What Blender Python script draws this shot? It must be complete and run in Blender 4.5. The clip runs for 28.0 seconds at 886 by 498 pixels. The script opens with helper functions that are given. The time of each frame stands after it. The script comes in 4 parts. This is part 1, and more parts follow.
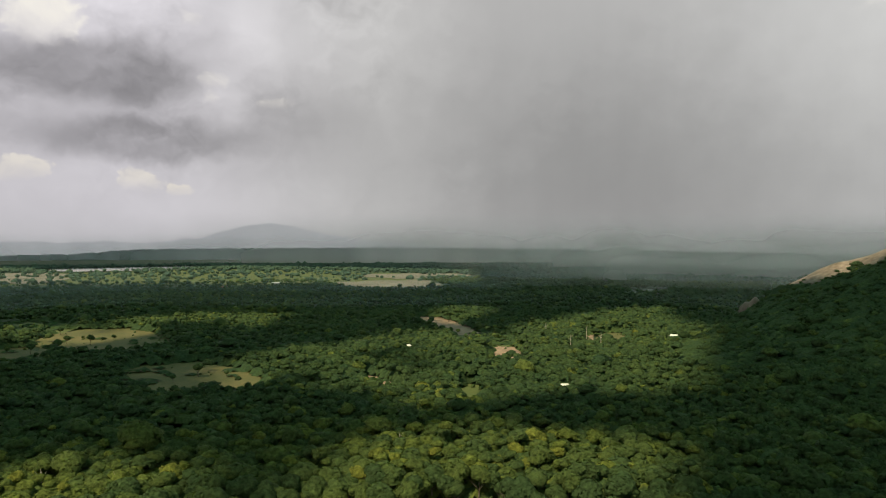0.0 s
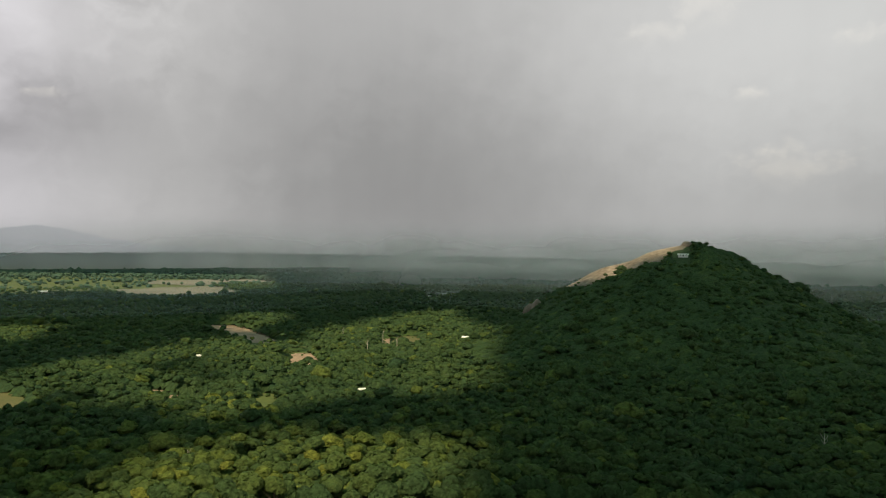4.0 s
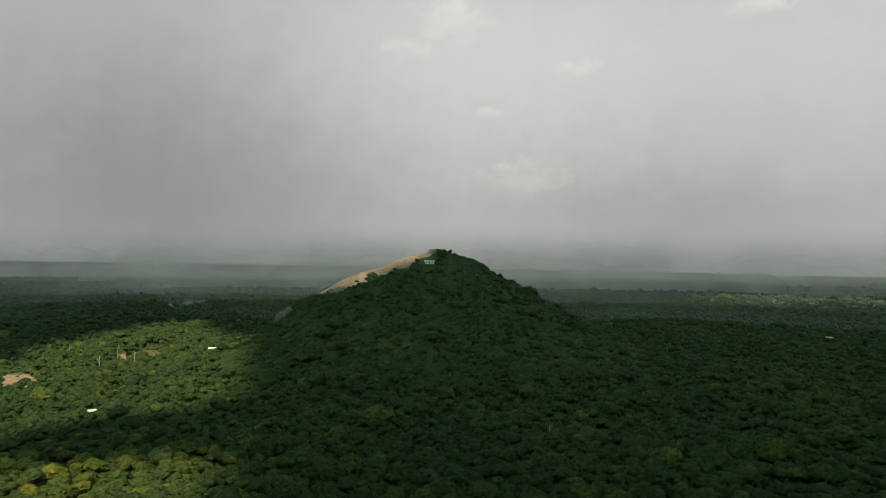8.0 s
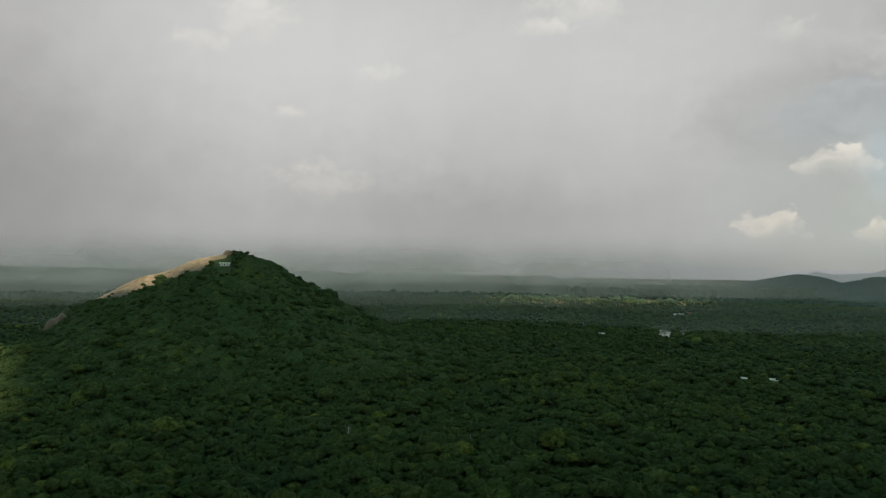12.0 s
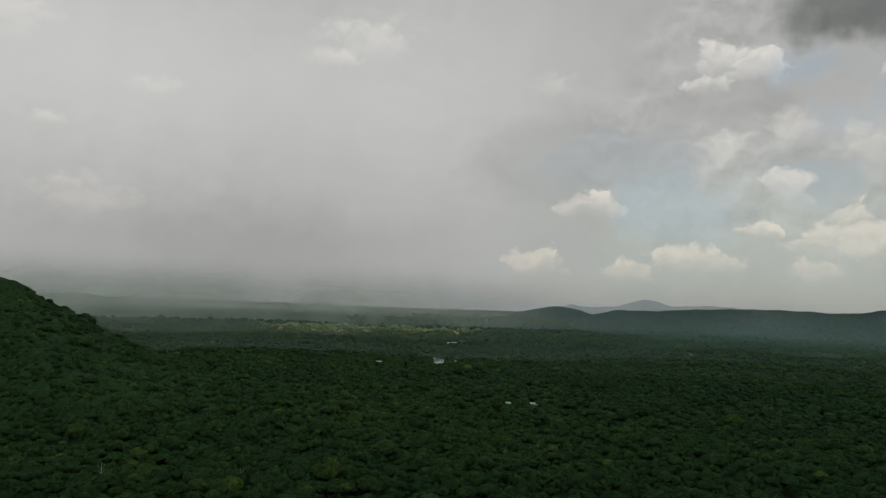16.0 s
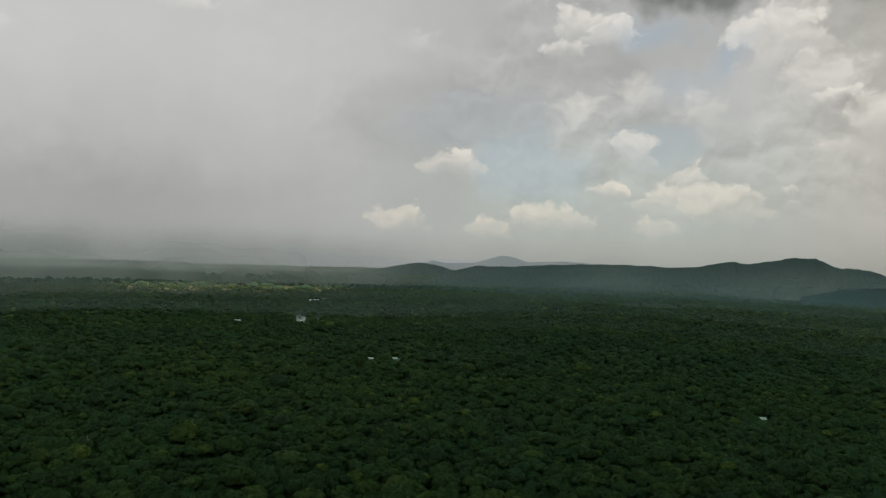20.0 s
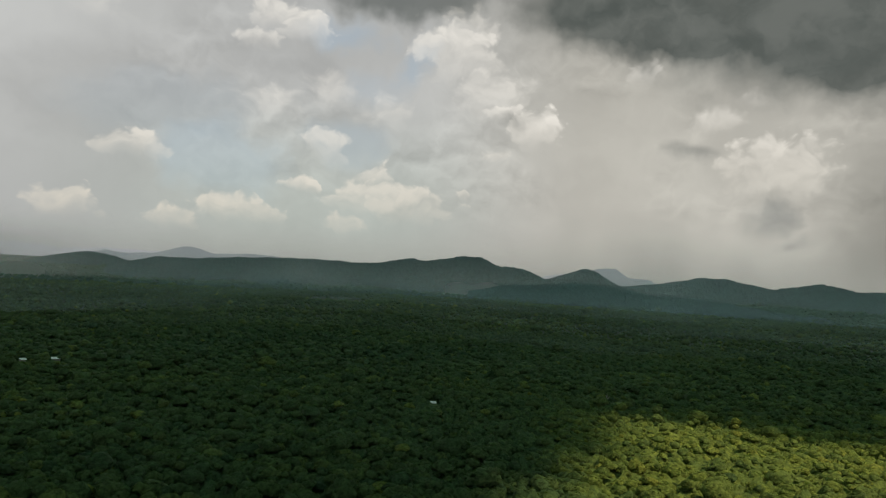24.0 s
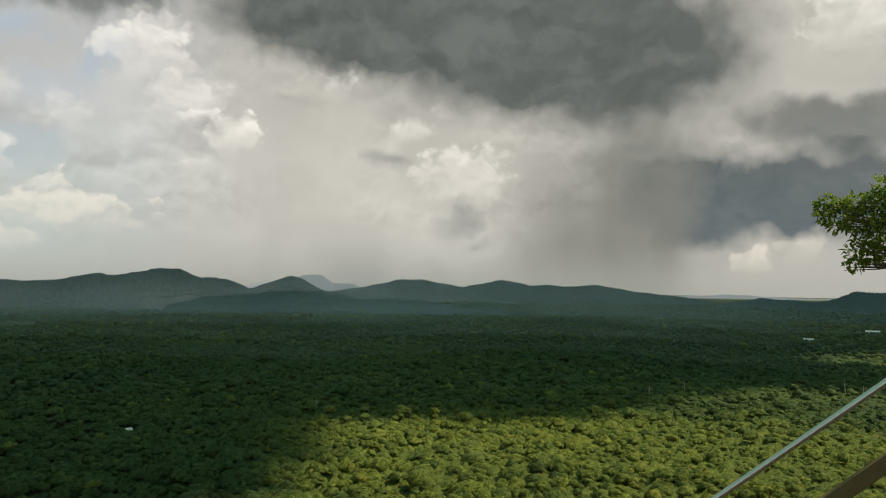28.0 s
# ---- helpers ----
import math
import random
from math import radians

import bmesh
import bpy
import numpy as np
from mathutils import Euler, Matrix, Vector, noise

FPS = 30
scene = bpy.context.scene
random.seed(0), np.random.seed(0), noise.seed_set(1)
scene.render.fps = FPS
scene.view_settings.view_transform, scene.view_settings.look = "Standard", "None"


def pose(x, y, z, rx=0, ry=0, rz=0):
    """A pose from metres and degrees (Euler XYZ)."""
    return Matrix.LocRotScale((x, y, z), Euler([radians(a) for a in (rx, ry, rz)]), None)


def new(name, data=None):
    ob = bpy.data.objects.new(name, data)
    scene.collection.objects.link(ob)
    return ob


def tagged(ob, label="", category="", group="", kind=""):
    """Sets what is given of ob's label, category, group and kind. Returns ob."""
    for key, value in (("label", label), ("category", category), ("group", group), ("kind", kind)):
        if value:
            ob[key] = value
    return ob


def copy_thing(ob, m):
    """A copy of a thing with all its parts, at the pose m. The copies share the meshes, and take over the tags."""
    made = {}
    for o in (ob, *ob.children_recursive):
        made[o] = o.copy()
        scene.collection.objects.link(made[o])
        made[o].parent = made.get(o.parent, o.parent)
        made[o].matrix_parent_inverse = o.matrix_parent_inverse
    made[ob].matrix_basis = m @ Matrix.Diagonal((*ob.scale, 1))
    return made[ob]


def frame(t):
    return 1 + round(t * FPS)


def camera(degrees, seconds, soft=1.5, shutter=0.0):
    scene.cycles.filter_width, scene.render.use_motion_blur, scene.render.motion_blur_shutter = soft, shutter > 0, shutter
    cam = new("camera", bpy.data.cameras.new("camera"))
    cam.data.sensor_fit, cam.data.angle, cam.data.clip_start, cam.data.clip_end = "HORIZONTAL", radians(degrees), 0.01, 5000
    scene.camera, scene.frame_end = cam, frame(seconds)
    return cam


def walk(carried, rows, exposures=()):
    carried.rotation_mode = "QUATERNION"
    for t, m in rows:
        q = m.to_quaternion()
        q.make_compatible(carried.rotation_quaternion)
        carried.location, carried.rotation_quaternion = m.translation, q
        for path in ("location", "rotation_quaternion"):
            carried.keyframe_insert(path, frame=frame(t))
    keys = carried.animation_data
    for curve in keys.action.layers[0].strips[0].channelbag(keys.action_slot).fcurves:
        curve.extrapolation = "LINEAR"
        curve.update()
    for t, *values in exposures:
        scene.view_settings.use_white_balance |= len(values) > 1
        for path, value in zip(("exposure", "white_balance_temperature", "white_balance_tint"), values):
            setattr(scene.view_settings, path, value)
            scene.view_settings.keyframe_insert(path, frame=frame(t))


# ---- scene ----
# ================= camera: a slow turn on a rock summit =================
EYE = 92.0      # eye height above the plain
ARM = 0.35      # the camera is held this far ahead of the turning body
cam = camera(62.67, 28.0, soft=1.05)
ROWS = [      # seconds, heading, pitch, lean (degrees)
    (0.0, 23.05, -0.53, 0.11),
    (0.5, 21.39, -0.54, -0.03),
    (1.0, 19.92, -0.53, -0.03),
    (1.5, 18.24, -0.54, -0.10),
    (2.0, 15.93, -0.50, 0.08),
    (2.5, 13.55, -0.44, 0.36),
    (4.5, 4.88, 0.10, 0.52),
    (5.0, 2.23, 0.37, 0.76),
    (5.5, -0.53, 0.64, 0.49),
    (6.0, -2.88, 0.75, 0.54),
    (6.5, -4.98, 0.72, 0.38),
    (7.0, -7.52, 0.66, 0.51),
    (7.5, -9.83, 0.66, 0.35),
    (8.0, -12.10, 0.63, 0.41),
    (8.5, -14.40, 0.53, 0.51),
    (9.0, -17.12, 0.55, 0.40),
    (9.5, -19.56, 0.64, 0.59),
    (10.0, -21.51, 0.69, 0.80),
    (10.5, -23.14, 0.82, 0.76),
    (11.0, -24.58, 1.04, 0.84),
    (11.5, -26.14, 1.10, 0.85),
    (12.0, -27.72, 0.96, 0.65),
    (12.5, -29.65, 0.76, 0.83),
    (14.5, -38.14, 1.73, 1.25),
    (15.0, -40.31, 2.40, 1.80),
    (15.5, -42.55, 3.02, 1.82),
    (16.0, -44.75, 3.54, 2.00),
    (16.5, -46.99, 3.85, 2.23),
    (17.0, -49.07, 3.79, 1.81),
    (17.5, -51.12, 3.01, 1.67),
    (18.0, -52.82, 2.44, 1.80),
    (18.5, -54.08, 2.08, 1.65),
    (19.0, -55.26, 1.52, 1.65),
    (19.5, -56.58, 0.99, 1.92),
    (20.0, -55.62, 0.49, 1.77),
    (20.5, -54.90, -0.41, 1.86),
    (21.0, -59.20, -0.66, 2.73),
    (21.5, -64.28, -0.53, 2.61),
    (23.5, -76.65, 1.03, 3.28),
    (24.0, -79.72, 1.04, 3.26),
    (24.5, -82.37, 1.02, 2.94),
    (25.0, -85.33, 0.98, 2.79),
    (25.5, -88.42, 0.85, 2.57),
    (26.0, -91.32, 0.82, 1.79),
    (26.5, -94.18, 1.27, 0.89),
    (27.0, -97.10, 1.93, 0.60),
    (27.5, -100.04, 2.28, 0.57),
    (28.0, -102.65, 2.35, 0.61),
]
EXPOSE = [(0, 0.03), (8, 0.0), (13, -0.04), (17, -0.17), (21, -0.08), (25, -0.03), (28, 0.13)]
walk(cam, [(t, pose(-ARM * math.sin(radians(a)), ARM * math.cos(radians(a)), EYE, 90, 0, a)
            @ pose(0, 0, 0, p, 0, 0) @ pose(0, 0, 0, 0, 0, r)) for t, a, p, r in ROWS],
     exposures=EXPOSE)

# ================= world, sun =================
SUN_AZ, SUN_EL = 168.0, 55.0       # heading (anticlockwise from +y) and height of the sun


def heading(az, dist, z=0.0):
    return Vector((-math.sin(radians(az)) * dist, math.cos(radians(az)) * dist, z))


SUN_DIR = heading(SUN_AZ, math.cos(radians(SUN_EL)), math.sin(radians(SUN_EL)))
sun_data = bpy.data.lights.new("sun", "SUN")
sun_data.energy, sun_data.angle, sun_data.color = 5.0, radians(0.6), (1.0, 0.84, 0.52)
sun = new("sun", sun_data)
sun.rotation_euler = SUN_DIR.to_track_quat("Z", "Y").to_euler()


class Nodes:
    """A short way to write node trees."""

    def __init__(self, tree):
        self.tree = tree
        tree.nodes.clear()

    def add(self, kind, **props):
        n = self.tree.nodes.new(kind)
        for key, value in props.items():
            setattr(n, key, value)
        return n

    def put(self, socket, value):
        if isinstance(value, bpy.types.NodeSocket):
            self.tree.links.new(value, socket)
        else:
            socket.default_value = value

    def math(self, op, a, b=0.0, c=0.0, clamp=False):
        n = self.add("ShaderNodeMath", operation=op, use_clamp=clamp)
        for s, v in zip(n.inputs, (a, b, c)):
            self.put(s, v)
        return n.outputs[0]

    def vec(self, op, a, b=None, c=None):
        n = self.add("ShaderNodeVectorMath", operation=op)
        for s, v in zip(n.inputs, (a, b, c)):
            if v is not None:
                self.put(s, v)
        return n.outputs["Value"] if op in ("LENGTH", "DOT_PRODUCT", "DISTANCE") else n.outputs[0]

    def step(self, v, lo, hi, to_lo=0.0, to_hi=1.0, smooth=True):
        n = self.add("ShaderNodeMapRange", interpolation_type="SMOOTHSTEP" if smooth else "LINEAR")
        for s, x in zip(n.inputs, (v, lo, hi, to_lo, to_hi)):
            self.put(s, x)
        return n.outputs[0]

    def noise(self, v, scale, detail=4.0, rough=0.55, warp=0.0):
        n = self.add("ShaderNodeTexNoise")
        self.put(n.inputs["Vector"], v)
        n.inputs["Scale"].default_value, n.inputs["Detail"].default_value = scale, detail
        n.inputs["Roughness"].default_value, n.inputs["Distortion"].default_value = rough, warp
        return n.outputs["Fac"], n.outputs["Color"]

    def mix(self, f, a, b, blend="MIX"):
        n = self.add("ShaderNodeMix", data_type="RGBA", blend_type=blend)
        self.put(n.inputs[0], f), self.put(n.inputs[6], a), self.put(n.inputs[7], b)
        return n.outputs[2]

    def ramp(self, f, stops):
        n = self.add("ShaderNodeValToRGB")
        e = n.color_ramp.elements
        while len(e) < len(stops):
            e.new(0.5)
        for el, (p, c) in zip(e, stops):
            el.position, el.color = p, (*c, 1)
        self.put(n.inputs[0], f)
        return n.outputs[0]


def build_sky():
    world = bpy.data.worlds.new("sky")
    scene.world = world
    world.use_nodes = True
    g = Nodes(world.node_tree)
    d = g.add("ShaderNodeTexCoord").outputs["Generated"]
    sep = g.add("ShaderNodeSeparateXYZ")
    g.put(sep.inputs[0], d)
    x, y, z = sep.outputs
    deg = 180 / math.pi
    az = g.math("MULTIPLY", g.math("ARCTAN2", g.math("MULTIPLY", x, -1.0), y), deg)
    el = g.math("MULTIPLY", g.math("ARCSINE", z), deg)
    cmb = g.add("ShaderNodeCombineXYZ")
    g.put(cmb.inputs[0], az), g.put(cmb.inputs[1], el)
    flat = cmb.outputs[0]
    # billows: the plain noise bends the coordinates of the large cloud shapes
    _, c1 = g.noise(flat, 0.11, 3.0, 0.5)
    _, c2 = g.noise(flat, 0.40, 3.0, 0.5)
    w1 = g.vec("MULTIPLY", g.vec("SUBTRACT", c1, (0.5, 0.5, 0.5)), (16.0, 9.0, 0.0))
    w2 = g.vec("MULTIPLY", g.vec("SUBTRACT", c2, (0.5, 0.5, 0.5)), (4.5, 3.0, 0.0))
    bent = g.vec("ADD", g.vec("ADD", flat, w1), w2)
    slight = g.vec("ADD", flat, w2)
    calm = g.vec("MULTIPLY_ADD", w2, (0.55, 0.55, 0.0), flat)
    mild = g.vec("MULTIPLY_ADD", w1, (0.4, 0.4, 0.0), slight)

    def cloud(total, spot, size, amount, hard=0.0, at=None):
        off = g.vec("MULTIPLY", g.vec("SUBTRACT", at or bent, (*spot, 0.0)), (1 / size[0], 1 / size[1], 0.0))
        return g.math("ADD", total, g.step(g.vec("LENGTH", off), hard, 1.0, amount, 0.0))

    # broad brightness by heading: (heading, height), (half width, half height), amount
    tone = g.math("ADD", 0.47, 0.0)
    for spot, size, amount in (
            ((8, 3), (26, 17), -0.15), ((17, 9), (20, 16), -0.05), ((-16, 16), (26, 14), 0.16), ((-42, 16), (24, 14), 0.12),
            ((33, 16), (16, 8), 0.10), ((-30, 3), (22, 6), -0.08), ((-75, 9), (26, 12), 0.06), ((-98, 6), (16, 9), 0.05),
            ((51, 15), (12, 7), 0.16), ((45, 19), (16, 6), 0.16), ((49, 5), (12, 3), 0.06), ((-126, 3), (16, 6), -0.14), ((45, 2), (22, 5), 0.12), ((-112, 3), (7, 11), -0.16), ((-128, 2), (10, 4), 0.10), ((-104, 2), (10, 4), 0.04)):
        tone = cloud(tone, spot, size, amount, at=slight)
    # soft single clouds
    for spot, size, amount in (
            ((48.5, 12.1), (9.0, 3.0), -0.24), ((45.0, 7.4), (10, 2.1), -0.15), ((34, 9.0), (7, 5), -0.07), ((40.0, 10.5), (3.2, 4), 0.10), ((37.5, 15), (4, 4), 0.12)):
        tone = cloud(tone, spot, size, amount, hard=0.45 if amount < -0.1 else 0.0, at=calm)
    # cumulus: crisp bright tops whose feet fade into the grey
    puffy = g.vec("MULTIPLY_ADD", g.vec("SUBTRACT", c2, (0.5, 0.5, 0.5)), (2.6, 1.8, 0.0), flat)

    def heads(v):
        """Rounded cloud heads in several sizes: low in the middle of each."""
        n = g.add("ShaderNodeTexVoronoi", feature="SMOOTH_F1", voronoi_dimensions="2D", normalize=False)
        g.put(n.inputs["Vector"], g.vec("MULTIPLY", v, (0.9, 1.2, 0.0)))
        n.inputs["Scale"].default_value, n.inputs["Detail"].default_value = 0.50, 2.4
        n.inputs["Roughness"].default_value, n.inputs["Smoothness"].default_value = 0.55, 0.7
        return n.outputs["Distance"]

    swell = heads(puffy)
    # the upper flank of each head is the brighter one
    flank = g.math("SUBTRACT", heads(g.vec("ADD", puffy, (-0.2, -0.55, 0.0))), swell)
    outline = g.math("MULTIPLY", g.math("SUBTRACT", swell, 0.70), 0.66)

    def cumulus(total, spot, size, amount):
        off = g.vec("MULTIPLY", g.vec("SUBTRACT", puffy, (*spot, 0.0)), (1 / size[0], 1 / size[1], 0.0))
        soft = 0.70 if amount > 0.58 else 0.30
        inside = g.step(g.math("ADD", g.vec("LENGTH", off), outline), soft, 1.05 + (0.70 - soft) * 0.3, amount, 0.0)
        return g.math("MAXIMUM", total, g.math("MULTIPLY", inside, g.step(g.vec("DOT_PRODUCT", off, (0.0, 1.0, 0.0)), -0.95, 0.75)))

    def murky(total, spot, size, amount):
        off = g.vec("MULTIPLY", g.vec("SUBTRACT", mild, (*spot, 0.0)), (1 / size[0], 1 / size[1], 0.0))
        edge = 0.5 if size[0] > 5 else 0.15
        return g.math("ADD", total, g.step(g.vec("LENGTH", off), edge, 1.15, amount, 0.0), clamp=True)

    crisp = g.math("ADD", 0.0, 0.0)
    for spot, size, amount in (       # over the western plain
            ((52.0, 14.8), (3.2, 2.2), 0.95), ((40.5, 11.7), (0.9, 0.8), 0.40), ((40.9, 10.4), (0.9, 0.7), 0.35),
            ((42.6, 16.1), (0.8, 0.6), 0.40), ((53.0, 5.0), (1.8, 1.2), 0.70), ((45.8, 4.3), (1.6, 1.2), 0.60),
            ((43.1, 3.9), (1.0, 0.7), 0.60), ((36.3, 10.5), (1.5, 0.6), 0.35)):
        crisp = cumulus(crisp, spot, size, amount)
    for spot, size, amount in (       # behind the hill
            ((-18.1, 5.6), (4.2, 2.1), 0.32), ((-22.2, 14.6), (2.2, 1.1), 0.35), ((-15.4, 11.1), (1.0, 0.7), 0.50),
            ((-12.7, 17.8), (3.2, 2.9), 0.50), ((-8.9, 15.8), (2.7, 1.4), 0.35), ((-35.2, 17.7), (2.6, 1.0), 0.50),
            ((-38.2, 19.2), (4.2, 1.8), 0.50)):
        crisp = cumulus(crisp, spot, size, amount)
    for spot, size, amount in (       # over the far hills
            ((-68.2, 17.0), (2.2, 1.4), 0.75), ((-65.5, 17.6), (2.4, 1.6), 0.70), ((-64.4, 15.9), (2.1, 1.0), 0.60),
            ((-56.2, 7.1), (2.8, 1.3), 0.75), ((-52.0, 2.6), (2.6, 1.5), 0.75), ((-58.9, 2.2), (2.2, 1.0), 0.70),
            ((-62.6, 3.1), (2.7, 1.4), 0.75), ((-65.4, 2.9), (2.2, 1.2), 0.65), ((-74.1, 6.3), (1.8, 1.4), 0.75),
            ((-73.8, 4.6), (4.2, 1.8), 0.70), ((-76.7, 4.1), (4.0, 1.8), 0.70), ((-68.9, 5.2), (1.7, 0.7), 0.85),
            ((-71.8, 2.4), (1.8, 1.0), 0.60), ((-65.9, 11.2), (3.0, 1.7), 0.42), ((-70.2, 12.4), (2.2, 2.1), 0.42),
            ((-70.0, 8.3), (2.0, 1.5), 0.60), ((-74.8, 11.1), (2.2, 1.9), 0.42), ((-53.5, 16.3), (2.4, 1.2), 0.30)):
        crisp = cumulus(crisp, spot, size, amount)
    for spot, size, amount in (       # beside the storm
            ((-79.7, 15.9), (3.8, 3.1), 0.75), ((-81.4, 17.7), (2.2, 1.8), 0.60), ((-82.8, 12.9), (3.3, 2.8), 0.55),
            ((-84.4, 11.7), (2.0, 1.0), 0.70), ((-82.8, 8.4), (1.2, 0.6), 0.55), ((-80.9, 5.3), (0.8, 0.6), 0.70),
            ((-86.4, 10.5), (2.6, 1.9), 0.95), ((-94.5, 15.1), (1.5, 1.2), 0.70), ((-102.3, 12.8), (1.6, 0.9), 0.45),
            ((-99.6, 11.4), (2.4, 1.2), 0.55), ((-103.9, 7.9), (3.9, 2.7), 0.70), ((-106.1, 9.4), (1.1, 1.2), 0.60),
            ((-125.6, 1.5), (1.7, 1.2), 0.85), ((-129.1, 2.6), (1.8, 1.7), 0.60), ((-132.0, 17.6), (3.4, 2.7), 0.70)):
        crisp = cumulus(crisp, spot, size, amount)
    # dark rain clouds
    dark = g.math("ADD", 0.0, 0.0)
    for spot, size, amount in (
            ((-105.0, 20.5), (17.0, 7.5), 1.00), ((-116.8, 16.0), (11.0, 6.2), 1.00), ((-94.0, 20.2), (12.0, 4.6), 0.85),
            ((-122.7, 6.0), (8.6, 3.6), 0.95), ((-131.7, 6.3), (7.0, 3.6), 0.95), ((-131.4, 11.0), (7.0, 2.2), 0.75), ((-119.0, 8.6), (6.0, 2.4), 0.50),
            ((-98.2, 9.6), (2.2, 1.2), 0.38), ((-104.4, 5.2), (2.4, 1.3), 0.40),
            ((-105.6, 3.3), (1.2, 0.6), 0.25), ((-85.5, 11.4), (1.8, 1.2), 0.25), ((-76.1, 20.4), (7.1, 2.7), 0.80)):
        dark = murky(dark, spot, size, amount)
    # gaps of clear sky, and grey cloud before them
    blue = g.math("ADD", 0.0, 0.0)
    for spot, size, amount in (
            ((-62.4, 6.5), (5.9, 2.9), 0.80), ((-70.5, 17.0), (3.8, 1.8), 1.00), ((-76.1, 15.1), (1.8, 2.4), 0.90),
            ((-71.7, 8.7), (3.4, 1.8), 0.60), ((-73.6, 13.0), (2.2, 1.8), 0.50), ((-57.6, 10.1), (7.0, 2.7), 0.30)):
        blue = murky(blue, spot, size, amount)
    grey = g.math("ADD", 0.0, 0.0)
    for spot, size, amount in (
            ((-66.1, 14.6), (6.1, 2.0), 0.30), ((-54.0, 11.0), (8.4, 4.0), 0.35), ((-72.1, 9.9), (2.3, 2.7), 0.30)):
        grey = murky(grey, spot, size, amount)
    tone = g.math("MULTIPLY_ADD", grey, -0.18, tone)
    fine, _ = g.noise(bent, 0.13, 4.0, 0.50)
    fine = g.math("SUBTRACT", fine, 0.5)
    # billow shading: the sunward flank of each puff is the brighter one
    squat = g.vec("MULTIPLY", slight, (0.8, 1.25, 0.0))
    p0, _ = g.noise(squat, 0.26, 4.0, 0.50)
    p1, _ = g.noise(g.vec("ADD", squat, (0.5, 1.0, 0.0)), 0.26, 4.0, 0.50)
    relief = g.math("SUBTRACT", p0, p1)
    # the rain veil before the hill smooths the clouds there
    veil = g.math("ADD", g.step(az, -70.0, -46.0, 1.0, 0.16), g.step(az, 14.0, 36.0, 0.0, 0.7))
    tone = g.math("MULTIPLY_ADD", g.math("MULTIPLY", fine, veil), 0.20, tone)
    broken, _ = g.noise(flat, 0.075, 2.0, 0.5)
    lumps = g.math("MULTIPLY", g.math("MULTIPLY", veil, g.step(broken, 0.42, 0.62)), g.step(el, 1.0, 7.0))
    tone = g.math("MULTIPLY_ADD", g.math("MULTIPLY", relief, lumps), 0.34, tone)
    tone = g.math("MULTIPLY_ADD", g.math("MULTIPLY", flank, lumps), 0.07, tone)
    # rain streaks
    streak = g.vec("MULTIPLY", flat, (1.0, 0.05, 0.0))
    rain, _ = g.noise(streak, 0.35, 3.0, 0.5)
    tone = g.math("MULTIPLY_ADD", g.math("SUBTRACT", rain, 0.5), 0.035, tone)
    sky = g.add("ShaderNodeTexSky", sky_type="NISHITA", sun_disc=False)
    sky.sun_elevation, sky.sun_rotation = radians(SUN_EL), radians(-SUN_AZ)
    hue = g.mix(g.step(az, -60.0, 45.0), (0.99, 1.0, 0.975, 1), (1.0, 0.985, 0.975, 1))
    hue = g.mix(g.step(az, -92.0, -74.0, 1.0, 0.0), hue, (1.03, 0.995, 0.89, 1))
    left = g.step(az, 26.0, 48.0)
    hue = g.mix(left, hue, (1.0, 0.965, 1.02, 1))
    low = g.math("MULTIPLY", g.step(el, 3.0, 14.0, 1.0, 0.0), g.math("MULTIPLY", g.step(az, -66.0, -44.0, 1.0, 0.0), g.step(az, -88.0, -74.0)))
    hue = g.mix(low, hue, g.vec("MULTIPLY", hue, (0.945, 1.0, 0.945)))
    scaled = g.vec("SCALE", hue)
    g.put(scaled.node.inputs["Scale"], tone)
    clear = g.vec("ADD", g.vec("MULTIPLY", sky.outputs[0], (0.06, 0.055, 0.05)), (0.24, 0.30, 0.34))
    bluer = g.math("MULTIPLY_ADD", g.math("MULTIPLY", fine, blue), -0.8, blue, clamp=True)
    colour = g.mix(g.math("MULTIPLY", bluer, 0.5), scaled, clear)
    lit = g.mix(g.step(el, 0.0, 14.0), (0.76, 0.70, 0.59, 1), (0.90, 0.86, 0.785, 1))
    glow = g.math("MULTIPLY_ADD", flank, 0.50, g.math("MULTIPLY_ADD", relief, 1.0, 0.80), clamp=True)
    colour = g.mix(g.math("MULTIPLY", crisp, glow), colour, lit)
    gloom = g.mix(g.step(el, 4.0, 13.0), (0.080, 0.108, 0.122, 1), (0.066, 0.080, 0.074, 1))
    gloom = g.mix(g.step(g.math("ADD", fine, g.math("MULTIPLY", relief, 0.8)), -0.15, 0.30, 0.0, 0.38), gloom, (0.24, 0.25, 0.23, 1))
    murk = g.math("MULTIPLY", dark, g.math("MULTIPLY_ADD", fine, 0.5, 0.97), clamp=True)
    colour = g.mix(g.math("MULTIPLY", murk, 0.95), colour, gloom)
    # the rain shaft below the storm
    slant = g.math("MULTIPLY_ADD", el, 0.18, az)
    shaft = g.math("MULTIPLY", g.step(slant, -122.2, -119.4), g.step(slant, -117.0, -103.5, 1.0, 0.0))
    shaft = g.math("MULTIPLY", shaft, g.step(rain, 0.25, 0.75, 0.55, 0.95))
    shaft = g.math("MULTIPLY", shaft, g.step(el, 6.0, 15.0, 1.0, 0.0))
    colour = g.mix(shaft, colour, (0.205, 0.205, 0.175, 1))
    # dusky haze at the foot of the sky
    foot = g.step(el, -1.0, 3.0, 0.65, 0.0)
